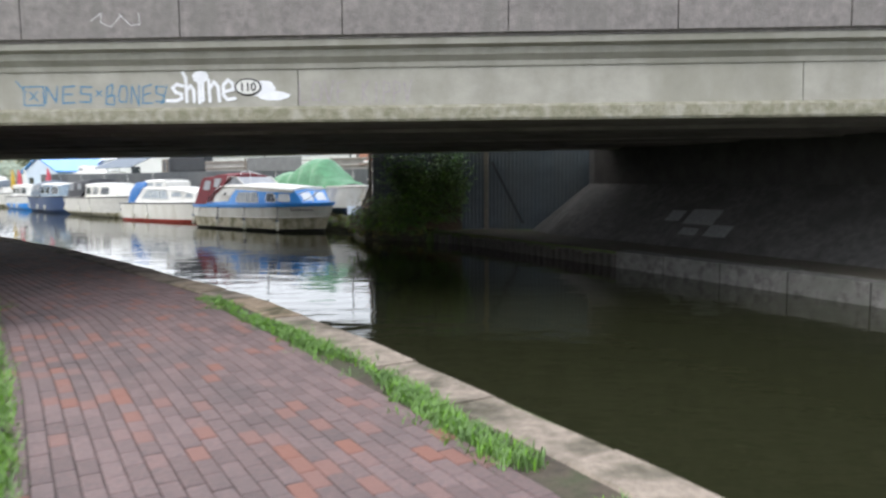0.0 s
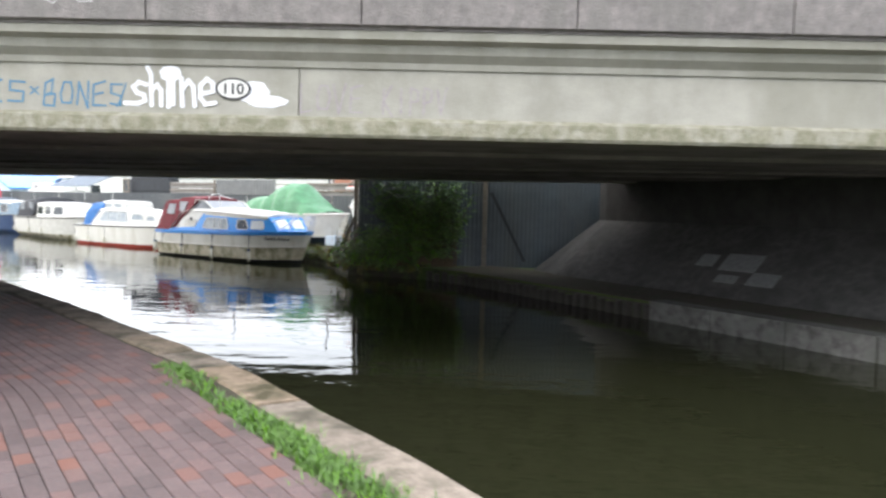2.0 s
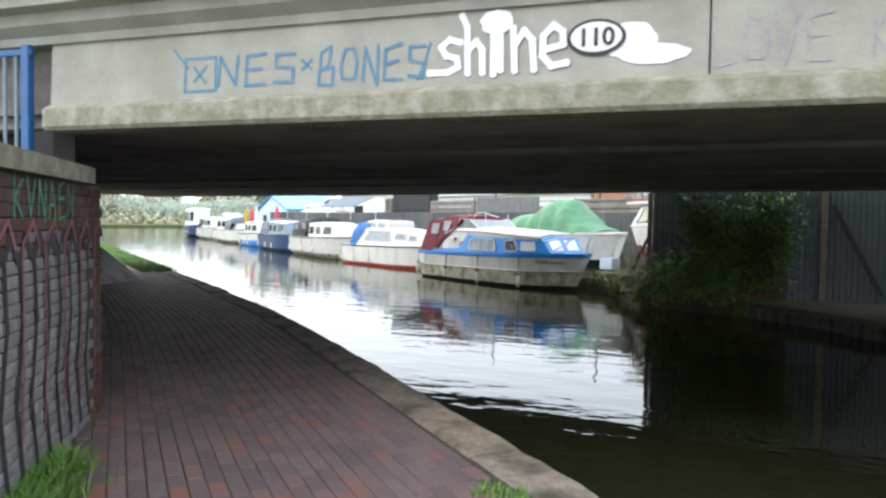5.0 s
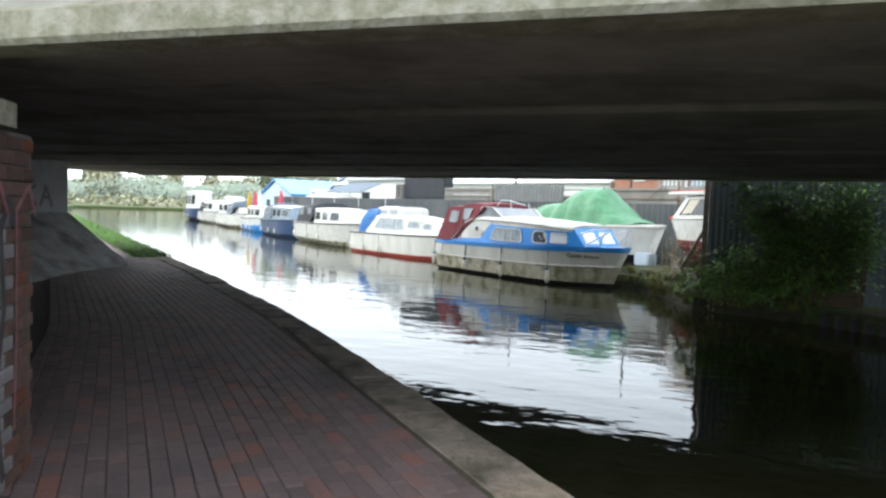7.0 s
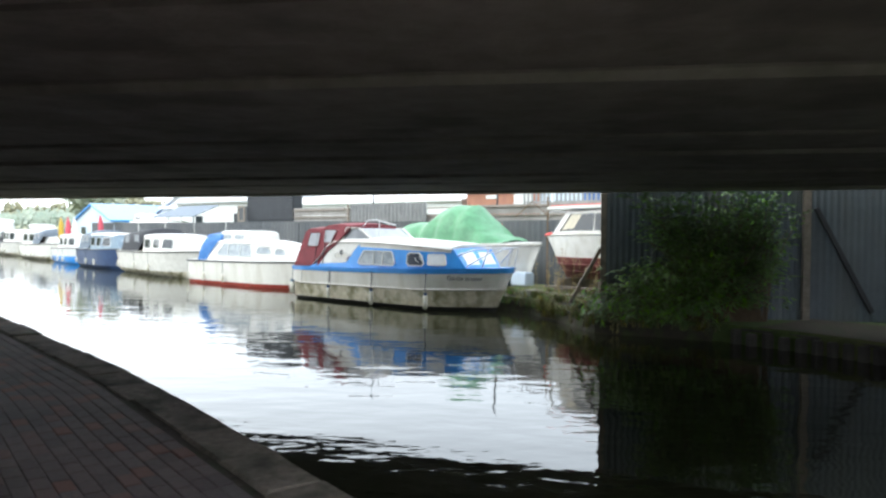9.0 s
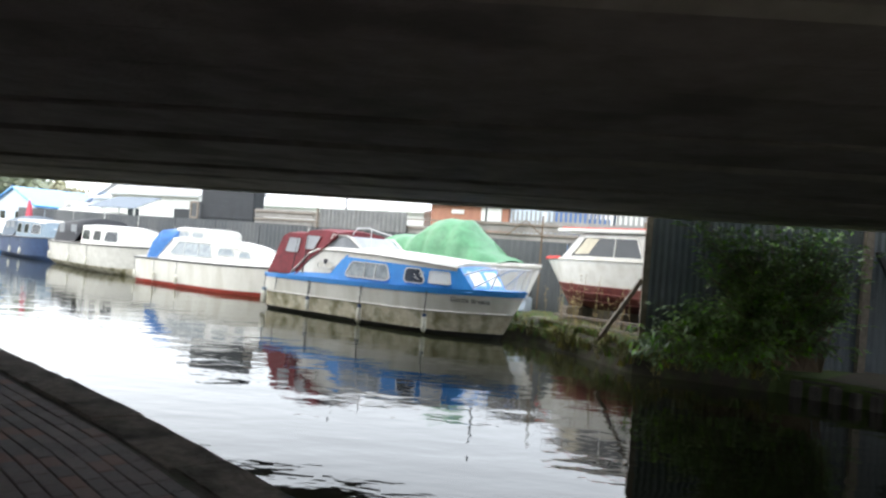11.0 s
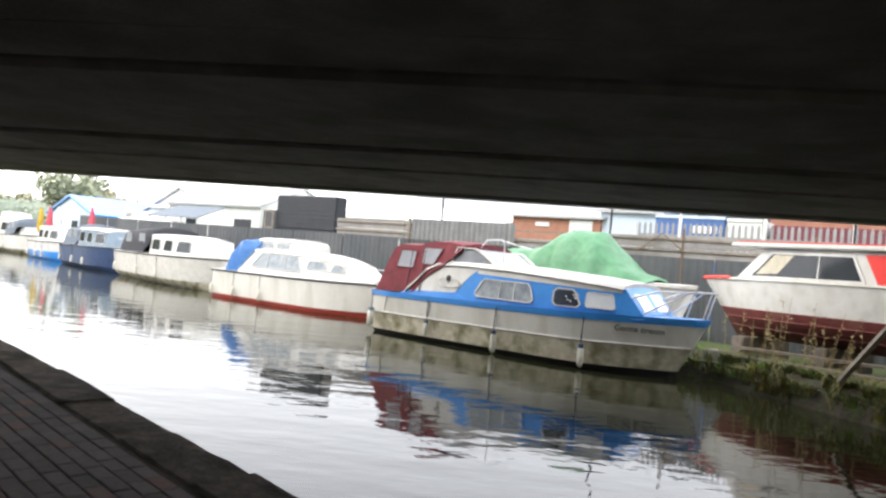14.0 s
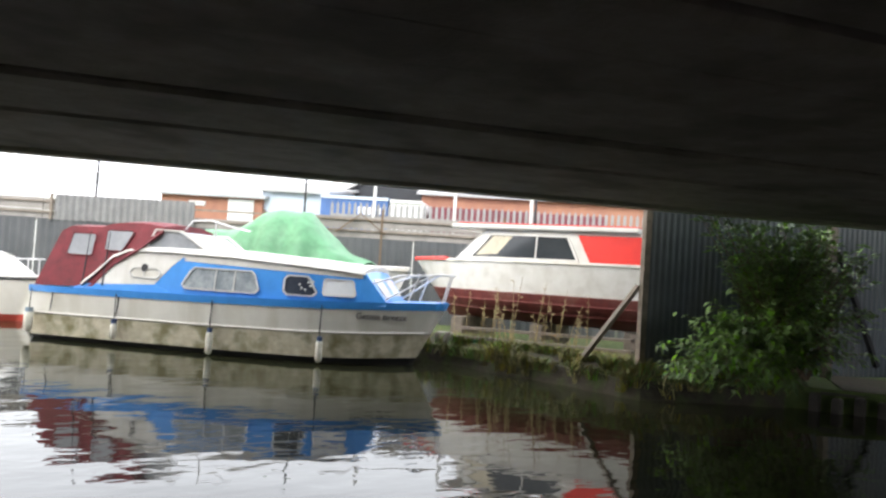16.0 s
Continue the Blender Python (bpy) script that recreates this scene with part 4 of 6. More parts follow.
for sd in (-1, 1):
    pul = bmesh.new()
    tube(pul, [(5.35, sd * 0.78, 0.68), (5.75, sd * 0.66, 0.95), (6.15, sd * 0.52, 1.10), (6.75, sd * 0.25, 1.15), (6.95, 0, 1.15)], 0.016, 6)
    top_rail = part("bow_rail", pul, M_STEEL, g_boat, "white tubular bow rail")
    for foot, head in (((5.95, 0.6, 0.70), (6.65, 0.3, 1.15)), ((6.3, 0.45, 0.70), (6.45, 0.40, 1.13)), ((6.78, 0.1, 0.70), (6.9, 0.1, 1.15))):
        part("stanchion", tube(bmesh.new(), [(foot[0], sd * foot[1], foot[2]), (head[0], sd * head[1], head[2])], 0.014, 6), M_STEEL, top_rail)
part("vent", box_bm((0.1, 0.1, 0.05), (4.9, -0.5, 1.17), 0.02), M_RUBBER, g_boat)
for x, l in ((1.62, 0.30), (3.3, 0.40), (5.08, 0.38)):
    fender(g_boat, hg, x, -1, 0.08, l, 0.055, M_NAVY)
fender(g_boat, hg, 0.06, -1, 0.16, 0.38, 0.07, M_GREYBLUE)
for x in (0.45, 1.66, 3.3, 5.08):
    part("mooring_line", tube(bmesh.new(), [hg.point(x, 0.98, -1), (x - 0.02, -hg.half_at(x) - 0.015, 0.15)], 0.01, 4), M_RUBBER, g_boat)


def text_on(name, body, size, m, material, parent=None, extrude=0.002, shear=0.0, offset=0.0):
    cu = bpy.data.curves.new(name, "FONT")
    cu.body, cu.size, cu.extrude, cu.align_x, cu.shear, cu.offset = body, size, extrude, "CENTER", shear, offset
    tmp = bpy.data.objects.new("tmp", cu)
    scene.collection.objects.link(tmp)
    me = bpy.data.meshes.new_from_object(tmp.evaluated_get(bpy.context.evaluated_depsgraph_get()))
    bpy.data.objects.remove(tmp)
    me.materials.clear()
    me.materials.append(material)
    ob = new(name, me)
    ob.matrix_world = m
    if parent:
        ob.parent = parent
    return ob


pa, pb = Vector(hg.point(5.55, 0.9, -1)), Vector(hg.point(6.4, 0.9, -1))
tn = math.degrees(math.atan2(pb.y - pa.y, pb.x - pa.x))
mid = (pa + pb) / 2
text_on("boat_name", "Gentle Breeze", 0.14, pose(mid.x, mid.y - 0.03, 0.40, 90, 0, tn), M_SPRAYK_SHADOW, g_boat, 0.004, 0, 0.001)

# white cruiser with red boot line
w_boat = empty("cabin_cruiser", boat_pose(-15.35 + 0.58 * 1.05, 34.55 + 0.81 * 1.05, -36), "white cabin cruiser with red waterline and blue tarpaulin, moored", "boat", "moored boats")
hw = Hull(6.35, 2.1, 0.46, 0.55, 2.2, 0.6)
hw.band("topside", 0.40, 1.0, M_GEL, w_boat)
hw.band("boot", 0.0, 0.40, M_BOOT, w_boat, "dull red antifouling", 0.004)
hw.strake("rubbing_strake", 0.985, 0.025, M_RUBBER, w_boat)
hw.deck("deck", M_WHITE, w_boat, 0.02)
cw = Cabin([(1.15, 0.9, 0.86, 0.46, 0.55), (1.75, 0.9, 0.80, 0.46, 1.13), (3.9, 0.88, 0.78, 0.48, 1.11), (4.5, 0.78, 0.68, 0.5, 1.05), (5.2, 0.6, 0.5, 0.52, 0.92), (5.9, 0.3, 0.28, 0.53, 0.6)])
cw.build("cabin", M_WHITE, w_boat, M_WHITE, 0.04)
tw = Cabin([(1.7, 0.68, 0.64, 1.13, 1.44), (3.1, 0.68, 0.64, 1.13, 1.45), (3.25, 0.66, 0.6, 1.13, 1.40)], 0.03)
tw.build("wheelhouse", M_WHITE, w_boat, M_WHITE, 0.04, label="low white wheelhouse")
for sd in (-1, 1):
    cw.panel("window", rounded(1.75, 3.75, 0.66, 1.06, 0.05, 0.3, -0.15), M_CURTAIN, w_boat, sd, 0.014, M_ALU, 0.015, "long curtained side window", (2.4, 3.1))
    cw.panel("window", rounded(3.95, 4.6, 0.76, 0.98, 0.03, 0.05, -0.1), M_CURTAIN, w_boat, sd, 0.014, M_WHITE, 0.012)
    cw.panel("window", rounded(4.72, 5.15, 0.74, 0.92, 0.03, 0.05, -0.1), M_CURTAIN, w_boat, sd, 0.014, M_WHITE, 0.012)
    for x in (1.8, 2.5):
        tw.panel("window", rounded(x, x + 0.55, 1.22, 1.37, 0.03), M_CURTAIN, w_boat, sd, 0.012, M_WHITE, 0.012)
cover("tarpaulin", w_boat, [(0.5, 0.85, 0.5, 0.55, 0.46), (0.72, 0.9, 0.95, 1.05, 0.47), (0.95, 0.78, 1.3, 1.42, 0.48), (1.2, 0.86, 1.38, 1.40, 0.6), (1.5, 0.72, 1.33, 1.5, 0.95), (1.85, 0.70, 1.4, 1.46, 1.2)], M_BTARP, "crumpled blue tarpaulin over the cockpit")
pl = bmesh.new()
tube(pl, [(5.6, -0.4, 0.55), (5.6, -0.4, 0.9), (6.2, -0.1, 0.93), (6.2, 0.1, 0.93), (5.6, 0.4, 0.9), (5.6, 0.4, 0.55)], 0.014, 5)
tube(pl, [(6.2, -0.05, 0.55), (6.2, -0.05, 0.93)], 0.014, 5)
part("bow_rail", pl, M_STEEL, w_boat)
for x in (0.1, 1.15, 2.35):
    fender(w_boat, hw, x, -1, 0.05, 0.3, 0.05)


def cruiser(m, label, length, beam, free, hull_mat, low_mat, cabin_mat, x0, x1, h, cover_mat=None, canopy=None, boot=0.36, second=False, glass=M_GLASSD):
    """A moored cruiser seen further along the bank."""
    e = empty("cabin_cruiser", m, label, "boat", "moored boats")
    hl = Hull(length, beam, free, free + 0.12, 2.2, 0.6)
    hl.band("topside", boot, 1.0, hull_mat, e)
    hl.band("bottom", 0.0, boot, low_mat, e, proud=0.003)
    hl.strake("rubbing_strake", 0.97, 0.025, M_RUBBER, e)
    hl.deck("deck", M_DECK, e, 0.01)
    w = beam / 2 * 0.86
    c = Cabin([(x0, w, w * 0.93, free, free + h), (x0 + 0.6 * (x1 - x0), w * 0.97, w * 0.88, free + 0.02, free + h), (x1 - 0.35, w * 0.72, w * 0.62, free + 0.04, free + h * 0.92), (x1, w * 0.5, w * 0.5, free + 0.06, free + 0.12)])
    c.build("cabin", cabin_mat, e, M_WHITE, 0.04)
    span = (x1 - 0.4 - x0) / 3
    for sd in (-1, 1):
        for k in range(3):
            a = x0 + 0.12 + k * span
            c.panel("window", rounded(a, a + span * 0.72, free + 0.28 * h, free + 0.82 * h, 0.04, 0.04, -0.06), glass, e, sd, 0.014, M_ALU, 0.014)
    if second:
        c2 = Cabin([(x0 + 0.1, w * 0.7, w * 0.62, free + h, free + h + 0.42), (x0 + 1.5, w * 0.7, w * 0.62, free + h, free + h + 0.42), (x0 + 1.8, w * 0.66, w * 0.6, free + h, free + h + 0.1)])
        c2.build("wheelhouse", M_WHITE, e, M_WHITE, 0.05)
        for sd in (-1, 1):
            c2.panel("window", rounded(x0 + 0.25, x0 + 1.35, free + h + 0.1, free + h + 0.34, 0.03), glass, e, sd, 0.012, M_ALU, 0.012)
    if canopy:
        a, b = canopy
        cover("cockpit_cover", e, [(a, w, free + 0.25, free + 0.35, free), (a + 0.3, w, free + 0.7, free + 0.85, free), (b - 0.5, w, free + 0.82, free + 1.0, free + 0.05), (b, w * 0.9, free + 0.78, free + 0.98, free + 0.5)], cover_mat, "canvas cockpit cover")
        for x in (a + 0.75, b - 0.7):
            part("cover_window", box_bm((0.55, 0.03, 0.36), (x, -w * 0.985, free + 0.52), 0.01), M_CLEAR, e, "cloudy vinyl window")
    rl = bmesh.new()
    tube(rl, [(length * 0.8, -0.45, free), (length * 0.8, -0.45, free + 0.45), (length * 0.97, 0, free + 0.5), (length * 0.8, 0.45, free + 0.45), (length * 0.8, 0.45, free)], 0.015, 5)
    part("bow_rail", rl, M_STEEL, e)
    for x in (0.3, length * 0.35, length * 0.6):
        fender(e, hl, x, -1, free - 0.42, 0.3, 0.05)
    return e


def berth(k, off=0.0):
    """Place on the line of moorings, k metres beyond the white cruiser's stern."""
    return -15.4 - 0.70 * k + 0.71 * off, 34.6 + 0.714 * k + 0.70 * off


def moored(k, ang=-45.5, off=1.1):
    return boat_pose(*berth(k, off), ang)


cruiser(moored(8.2), "weathered grey-white cruiser with black canvas covers, moored", 7.4, 2.3, 0.62, M_DECK, M_GELLOW, M_GEL, 3.3, 6.6, 0.66, M_BLACKC, (0.5, 3.2))
cruiser(moored(15.4), "grey-blue cruiser with navy hull and canvas canopy, moored", 6.2, 2.2, 0.55, M_NAVY, M_NAVY, M_GREYBLUE, 2.4, 5.5, 0.75, M_GREYC, (0.4, 2.6))
cruiser(moored(21.3), "small white and blue cruiser carrying cloth flags, moored", 5.2, 2.0, 0.5, M_WHITE, M_BLUE, M_WHITE, 1.6, 4.6, 0.7, None, None, 0.6)
cruiser(moored(30.0), "old grey barge-like cruiser with white cabin, moored", 7.6, 2.3, 0.6, M_GEL, M_GELLOW, M_WHITE, 1.0, 6.6, 0.8, M_GREYC, (4.0, 6.4), second=True)
cruiser(moored(38.5), "grey and white cruiser with dark cover, moored", 6.6, 2.3, 0.6, M_DECK, M_GELLOW, M_WHITE, 2.4, 5.8, 0.85, M_BLACKC, (0.6, 2.5))
cruiser(moored(46.5), "tall white cruiser with navy hull, moored", 6.0, 2.4, 0.7, M_NAVY, M_NAVY, M_WHITE, 0.8, 5.2, 1.6)
cruiser(moored(24.0, off=6.2), "white two-deck cruiser standing in the yard", 8.0, 2.6, 1.2, M_WHITE, M_GEL, M_WHITE, 0.8, 7.0, 0.9, second=True)
cruiser(boat_pose(-93, 95, -60), "small grey cruiser moored by the far bend", 7.0, 2.3, 0.6, M_GREYBLUE, M_NAVY, M_WHITE, 1.6, 5.8, 0.8)

# flags standing on the small boat
for k, mt in ((22.3, M_YEL), (20.6, M_PINK), (19.2, M_WALLW), (14.0, M_PINK)):
    x, y = berth(k, 0.9)
    fl = empty("flag", pose(x, y, 0.55), "furled cloth flag on a short staff", "flag", "flags on the moored boats")
    part("staff", tube(bmesh.new(), [(0, 0, -0.2), (0, 0, 1.75)], 0.02, 5), M_STEEL, fl)
    part("cloth", tube(bmesh.new(), [(0.03, 0, 0.35), (0.04, 0.03, 0.6), (0.05, -0.02, 1.0), (0.03, 0.02, 1.4), (0.01, 0, 1.72)], [0.10, 0.17, 0.15, 0.11, 0.03], 7), mt, fl)

# red and white cruiser laid up on the bank, bow towards the yard
RD = Vector((0.555, -0.832, 0))
rang = math.degrees(math.atan2(-RD.y, -RD.x))
rst = Vector((-3.52, 27.68, 0)) + 5.75 * RD + 1.1 * Vector((0.832, 0.555, 0))
r_boat = empty("cabin_cruiser", pose(rst.x, rst.y, 0, 0, 0, rang), "old red and white cruiser laid up on blocks on the bank", "boat", "laid-up boats")
hr = Hull(6.2, 2.2, 1.52, 1.44, 2.0, 0.55, 0.14)
hr.band("topside", 0.50, 1.0, mat("chalky_white_paint", (0.74, 0.73, 0.69), 0.7, (0.66, 0.65, 0.60), 3, stain=(0.40, 0.37, 0.30), sscale=4, samount=0.3), r_boat)
hr.band("bottom", 0.0, 0.50, M_MAROON, r_boat, "peeling maroon bottom", 0.006)
for lv in (0.20, 0.36, 0.49):
    hr.strake("strake", lv, 0.018, M_MAROON, r_boat)
hr.strake("gunwale", 0.99, 0.028, M_GEL, r_boat)
hr.deck("deck", M_DECK, r_boat, 0.02)
bowcap = bmesh.new()
tube(bowcap, [hr.point(x, 1.01, 1) for x in np.linspace(5.1, 6.2, 8)], 0.04, 6)
tube(bowcap, [hr.point(x, 1.01, -1) for x in np.linspace(5.1, 6.2, 8)], 0.04, 6)
part("bow_cap", bowcap, M_RED, r_boat, "red painted bow cap")
cr = Cabin([(1.2, 0.98, 0.92, 1.48, 2.04), (3.2, 0.98, 0.92, 1.48, 2.03), (4.28, 0.95, 0.88, 1.46, 2.02), (4.82, 0.90, 0.86, 1.46, 1.50)], 0.05)
cr.build("cabin", M_WHITE, r_boat)
for sd in (-1, 1):
    cr.panel("window", [(2.42, 1.54), (4.48, 1.52), (4.1, 1.96), (2.64, 1.96)], M_GLASSD, r_boat, sd, 0.014, M_WHITE, 0.028, "dark side window", (3.2,))
    cr.panel("blind", [(3.95, 1.60), (4.38, 1.57), (4.06, 1.93), (3.68, 1.93)], M_CREAM, r_boat, sd, 0.018, label="cream blind behind the glass")
    cr.panel("panel", [(1.3, 1.51), (2.2, 1.51), (2.46, 1.99), (1.3, 1.99)], M_RED, r_boat, sd, 0.014, label="bright red cabin panel")
part("roof", box_bm((3.5, 2.05, 0.09), (3.15, 0, 2.09), 0.025), M_WHITE, r_boat, "white cabin roof")
part("roof_edge", box_bm((3.35, 1.98, 0.025), (3.1, 0, 2.145), 0.008), M_RED, r_boat, "faded red roof edge")
for x in (1.5, 3.2, 4.8):
    part("cradle_block", box_bm((0.25, 1.5, 0.42), (x, 0, 0.18), 0.02), M_WOOD, r_boat)

# boat under a green tarpaulin
tst = Vector((-4.02, 28.35, 0)) - 4.6 * Vector((0.79, -0.61, 0)) + 0.9 * Vector((0.61, 0.79, 0))
t_boat = empty("covered_boat", pose(tst.x, tst.y, 0, 0, 0, ANG_G), "white boat ashore under a draped green tarpaulin", "boat", "laid-up boats")
ht = Hull(5.2, 1.9, 1.18, 1.22, 3.2, 0.55, 0.10)
ht.band("hull", 0.3, 1.0, M_WHITE, t_boat)
ht.band("bottom", 0.0, 0.3, M_NAVY, t_boat)
ht.strake("rubbing_strake", 0.97, 0.03, M_DECK, t_boat)
ht.deck("deck", M_WHITE, t_boat, 0.01)
rows = [(0.3, 0.95, 1.25, 1.55, 1.05), (0.6, 0.97, 1.35, 1.80, 1.0), (1.2, 1.0, 1.40, 1.80, 0.98), (1.7, 1.0, 1.45, 1.95, 1.0), (2.05, 1.0, 1.6, 2.25, 1.0), (2.4, 1.0, 1.62, 2.30, 1.02), (3.0, 1.0, 1.60, 2.27, 1.03),
        (3.4, 0.98, 1.45, 1.85, 1.05), (3.8, 0.92, 1.3, 1.5, 1.1), (4.35, 0.7, 1.22, 1.3, 1.15)]
vt, ft = [], []
tr = random.Random(4)
for x in np.linspace(0.3, 4.35, 34):
    w, ze, zt, zh = [float(np.interp(x, [r[0] for r in rows], [r[i] for r in rows])) for i in range(1, 5)]
    for k in range(17):
        a = -1 + k / 8
        z = ze + (zt - ze) * (1 - abs(a) ** 2.2) if abs(a) < 0.8 else zh + (ze + (zt - ze) * (1 - 0.8 ** 2.2) - zh) * (1 - abs(a)) / 0.2
        fold = 0.05 * math.sin(x * 9 + 2 * math.sin(a * 3)) * (0.4 + abs(a))
        vt.append((x + 0.02 * tr.uniform(-1, 1), w * a * (1 + fold), z + 0.4 * fold + 0.012 * tr.uniform(-1, 1)))
for i in range(33):
    for k in range(16):
        ft.append((i * 17 + k, i * 17 + k + 1, (i + 1) * 17 + k + 1, (i + 1) * 17 + k))
mesh_ob("tarpaulin", vt, ft, M_GREEN, t_boat, True, "draped green tarpaulin with folds")
for x in (1.0, 3.6):
    part("cradle_block", box_bm((0.25, 1.3, 0.35), (x, 0, 0.05), 0.02), M_WOOD, t_boat)
part("locker", box_bm((0.5, 0.4, 0.35), (4.9, -0.45, 0.28), 0.03), M_PALEBLUE, t_boat)

# ---- trees, far woods and buildings along the far bank ----
def tree(x, y, h, spread, seed, label, leaf=M_FAR, clumps=170, size=0.5):
    rnd = random.Random(seed)
    e = empty("tree", pose(x, y, -0.03), label, "tree", "trees along the far bank")
    bm = bmesh.new()
    tube(bm, [(0, 0, -0.1), (0.05, 0, h * 0.25), (0.0, 0.1, h * 0.6), (0, 0, h * 0.85)], [0.03 * h, 0.022 * h, 0.012 * h, 0.004 * h], 7)
    tips = []
    for k in range(11):
        a, z = k * 2.4 + rnd.random(), h * rnd.uniform(0.25, 0.75)
        r = spread * rnd.uniform(0.5, 1.0)
        tip = (r * math.cos(a), r * math.sin(a), z + h * rnd.uniform(0.1, 0.25))
        tube(bm, [(0, 0, z), (tip[0] * 0.5, tip[1] * 0.5, z + 0.12 * h), tip], [0.01 * h, 0.007 * h, 0.002 * h], 5)
        tips.append(tip)
    part("trunk", bm, M_TWIG, e)
    verts, faces = [], []
    for k in range(clumps * 9):
        t = rnd.choice(tips)
        c = Vector((t[0] + rnd.gauss(0, spread * 0.27), t[1] + rnd.gauss(0, spread * 0.27), t[2] + rnd.gauss(0, h * 0.09)))
        u = Vector((rnd.gauss(0, 1), rnd.gauss(0, 1), rnd.gauss(0, 1))).normalized()
        w = u.orthogonal().normalized() * size * rnd.uniform(0.25, 0.6)
        u = u * size * rnd.uniform(0.4, 0.8)
        n = len(verts)
        verts += [c - u, c + w, c + u, c - w]
        faces.append((n, n + 1, n + 2, n + 3))
    mesh_ob("crown", verts, faces, leaf, e)
    return e


# woods and autumn leaf colours are paled to imitate haze over the distance
M_HAZE = mat("haze_pale_woods_foliage", (0.36, 0.38, 0.29), 0.9, (0.25, 0.32, 0.25), 0.3, per_piece=0.08)
M_AUT = mat("haze_pale_autumn_foliage", (0.38, 0.36, 0.22), 0.9, (0.32, 0.31, 0.2), 0.5, per_piece=0.12)
tr = random.Random(11)
for k in range(26):
    a = k / 25
    x, y = -150 + 150 * a + tr.uniform(-5, 5), 128 + 62 * a + tr.uniform(0, 22)
    tree(x, y, tr.uniform(5, 9), tr.uniform(2.5, 4), k, "bare-edged tree in autumn leaf, coloured pale for haze, beyond the bend", M_AUT if k % 3 else M_FAR, 260, 0.75)
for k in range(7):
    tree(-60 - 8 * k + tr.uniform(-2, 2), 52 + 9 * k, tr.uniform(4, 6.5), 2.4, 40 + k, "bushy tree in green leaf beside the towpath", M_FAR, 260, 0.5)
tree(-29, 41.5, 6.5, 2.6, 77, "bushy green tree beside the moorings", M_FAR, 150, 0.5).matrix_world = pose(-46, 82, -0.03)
verts, faces = [], []
for k in range(5200):
    a = tr.random()
    c = Vector((-150 + 160 * a + tr.gauss(0, 2), 121 + 66 * a + tr.gauss(0, 2), abs(tr.gauss(0, 0.8))))
    u = Vector((tr.gauss(0, 1), tr.gauss(0, 1), tr.gauss(0.6, 1))).normalized()
    w = u.orthogonal().normalized() * 0.4
    n = len(verts)
    verts += [c - u * 0.6, c + w, c + u * 0.6, c - w]
    faces.append((n, n + 1, n + 2, n + 3))
tagged(mesh_ob("reeds", verts, faces, M_AUT), "reeds and scrub along the far bank, coloured pale for haze", "reeds", kind="stuff")

verts, faces = [], []
for k in range(60000):
    a = tr.random()
    top = 4.2 + 2.6 * noise.noise(Vector((a * 16, 0, 2))) + 1.6 * noise.noise(Vector((a * 60, 0, 5)))
    c = Vector((-160 + 190 * a + tr.gauss(0, 3), 132 + 66 * a + tr.gauss(0, 5), max(0.1, top * (1 - tr.random() ** 2) + tr.gauss(0, 0.4))))
    d = Vector((tr.gauss(0.2, 0.25), tr.gauss(-1, 0.2), tr.gauss(0.5, 0.25))).normalized()
    u = d.orthogonal().normalized()
    u.rotate(Matrix.Rotation(tr.uniform(0, math.tau), 3, d))
    w = d.cross(u) * tr.uniform(0.12, 0.28)
    u = u * tr.uniform(0.2, 0.45)
    n = len(verts)
    verts += [c - u, c + w, c + u, c - w]
    faces.append((n, n + 1, n + 2, n + 3))
tagged(mesh_ob("woods", verts, faces, M_HAZE), "far belt of green woods beyond the bend, coloured grey for haze", "woods", kind="stuff")

shed("boat_shed", pose(*berth(39, 7), 0, 0, 0, -45.5), 11, 7, 2.3, 3.6, M_PALEBLUE, M_BLUE, "pale boat shed with a bright blue roof", doors=((-2.5, 1.4, 1.2, 0.9, M_GLASSD), (1.5, 1.4, 1.2, 0.9, M_GLASSD)), along=False)
shed("clubhouse", yard_pose(-20.5, 12), 9.5, 7, 3.6, 5.0, M_WALLW, M_ROOFG, "pale clubhouse with a grey sheet roof", doors=((3.2, 2.2, 1.6, 1.2, M_SOOT), (-2, 2.2, 1.2, 0.9, M_GLASSD)))
shed("clubhouse", yard_pose(-27.0, 14), 8.5, 7, 3.0, 4.8, M_WALLW, M_ROOFG, "small pale hut with a grey roof", doors=((1.0, 1.8, 1.2, 1.0, M_GLASSD),), along=False)
can = empty("canopy", yard_pose(-14.5, 6), "grey-blue canvas canopy on white posts over a landing stage", "canopy")
cq = [(-2.2, -0.9, 2.35), (2.2, -0.9, 2.35), (2.0, 0.9, 3.05), (-2.0, 0.9, 3.05)]
mesh_ob("roof", cq + [(x, y, z + 0.05) for x, y, z in cq], [(0, 1, 2, 3), (7, 6, 5, 4), (0, 4, 5, 1), (1, 5, 6, 2), (2, 6, 7, 3), (3, 7, 4, 0)], M_GREYC, can)
for x in (-2.1, -0.7, 0.7, 2.1):
    part("post", box_bm((0.08, 0.08, 2.45), (x, -0.8, 1.2), 0.005), M_WALLW, can)
part("rail", box_bm((4.4, 0.05, 0.1), (0, -0.82, 1.95)), M_WALLW, can)
part("rail", box_bm((4.4, 0.05, 0.1), (0, -0.82, 1.65)), M_WALLW, can)
part("floor", box_bm((4.4, 1.9, 0.2), (0, 0, 1.4), 0.01), M_WOOD, can)
part("base", box_bm((4.2, 1.7, 1.3), (0, 0, 0.65), 0.01), M_WALLW, can)

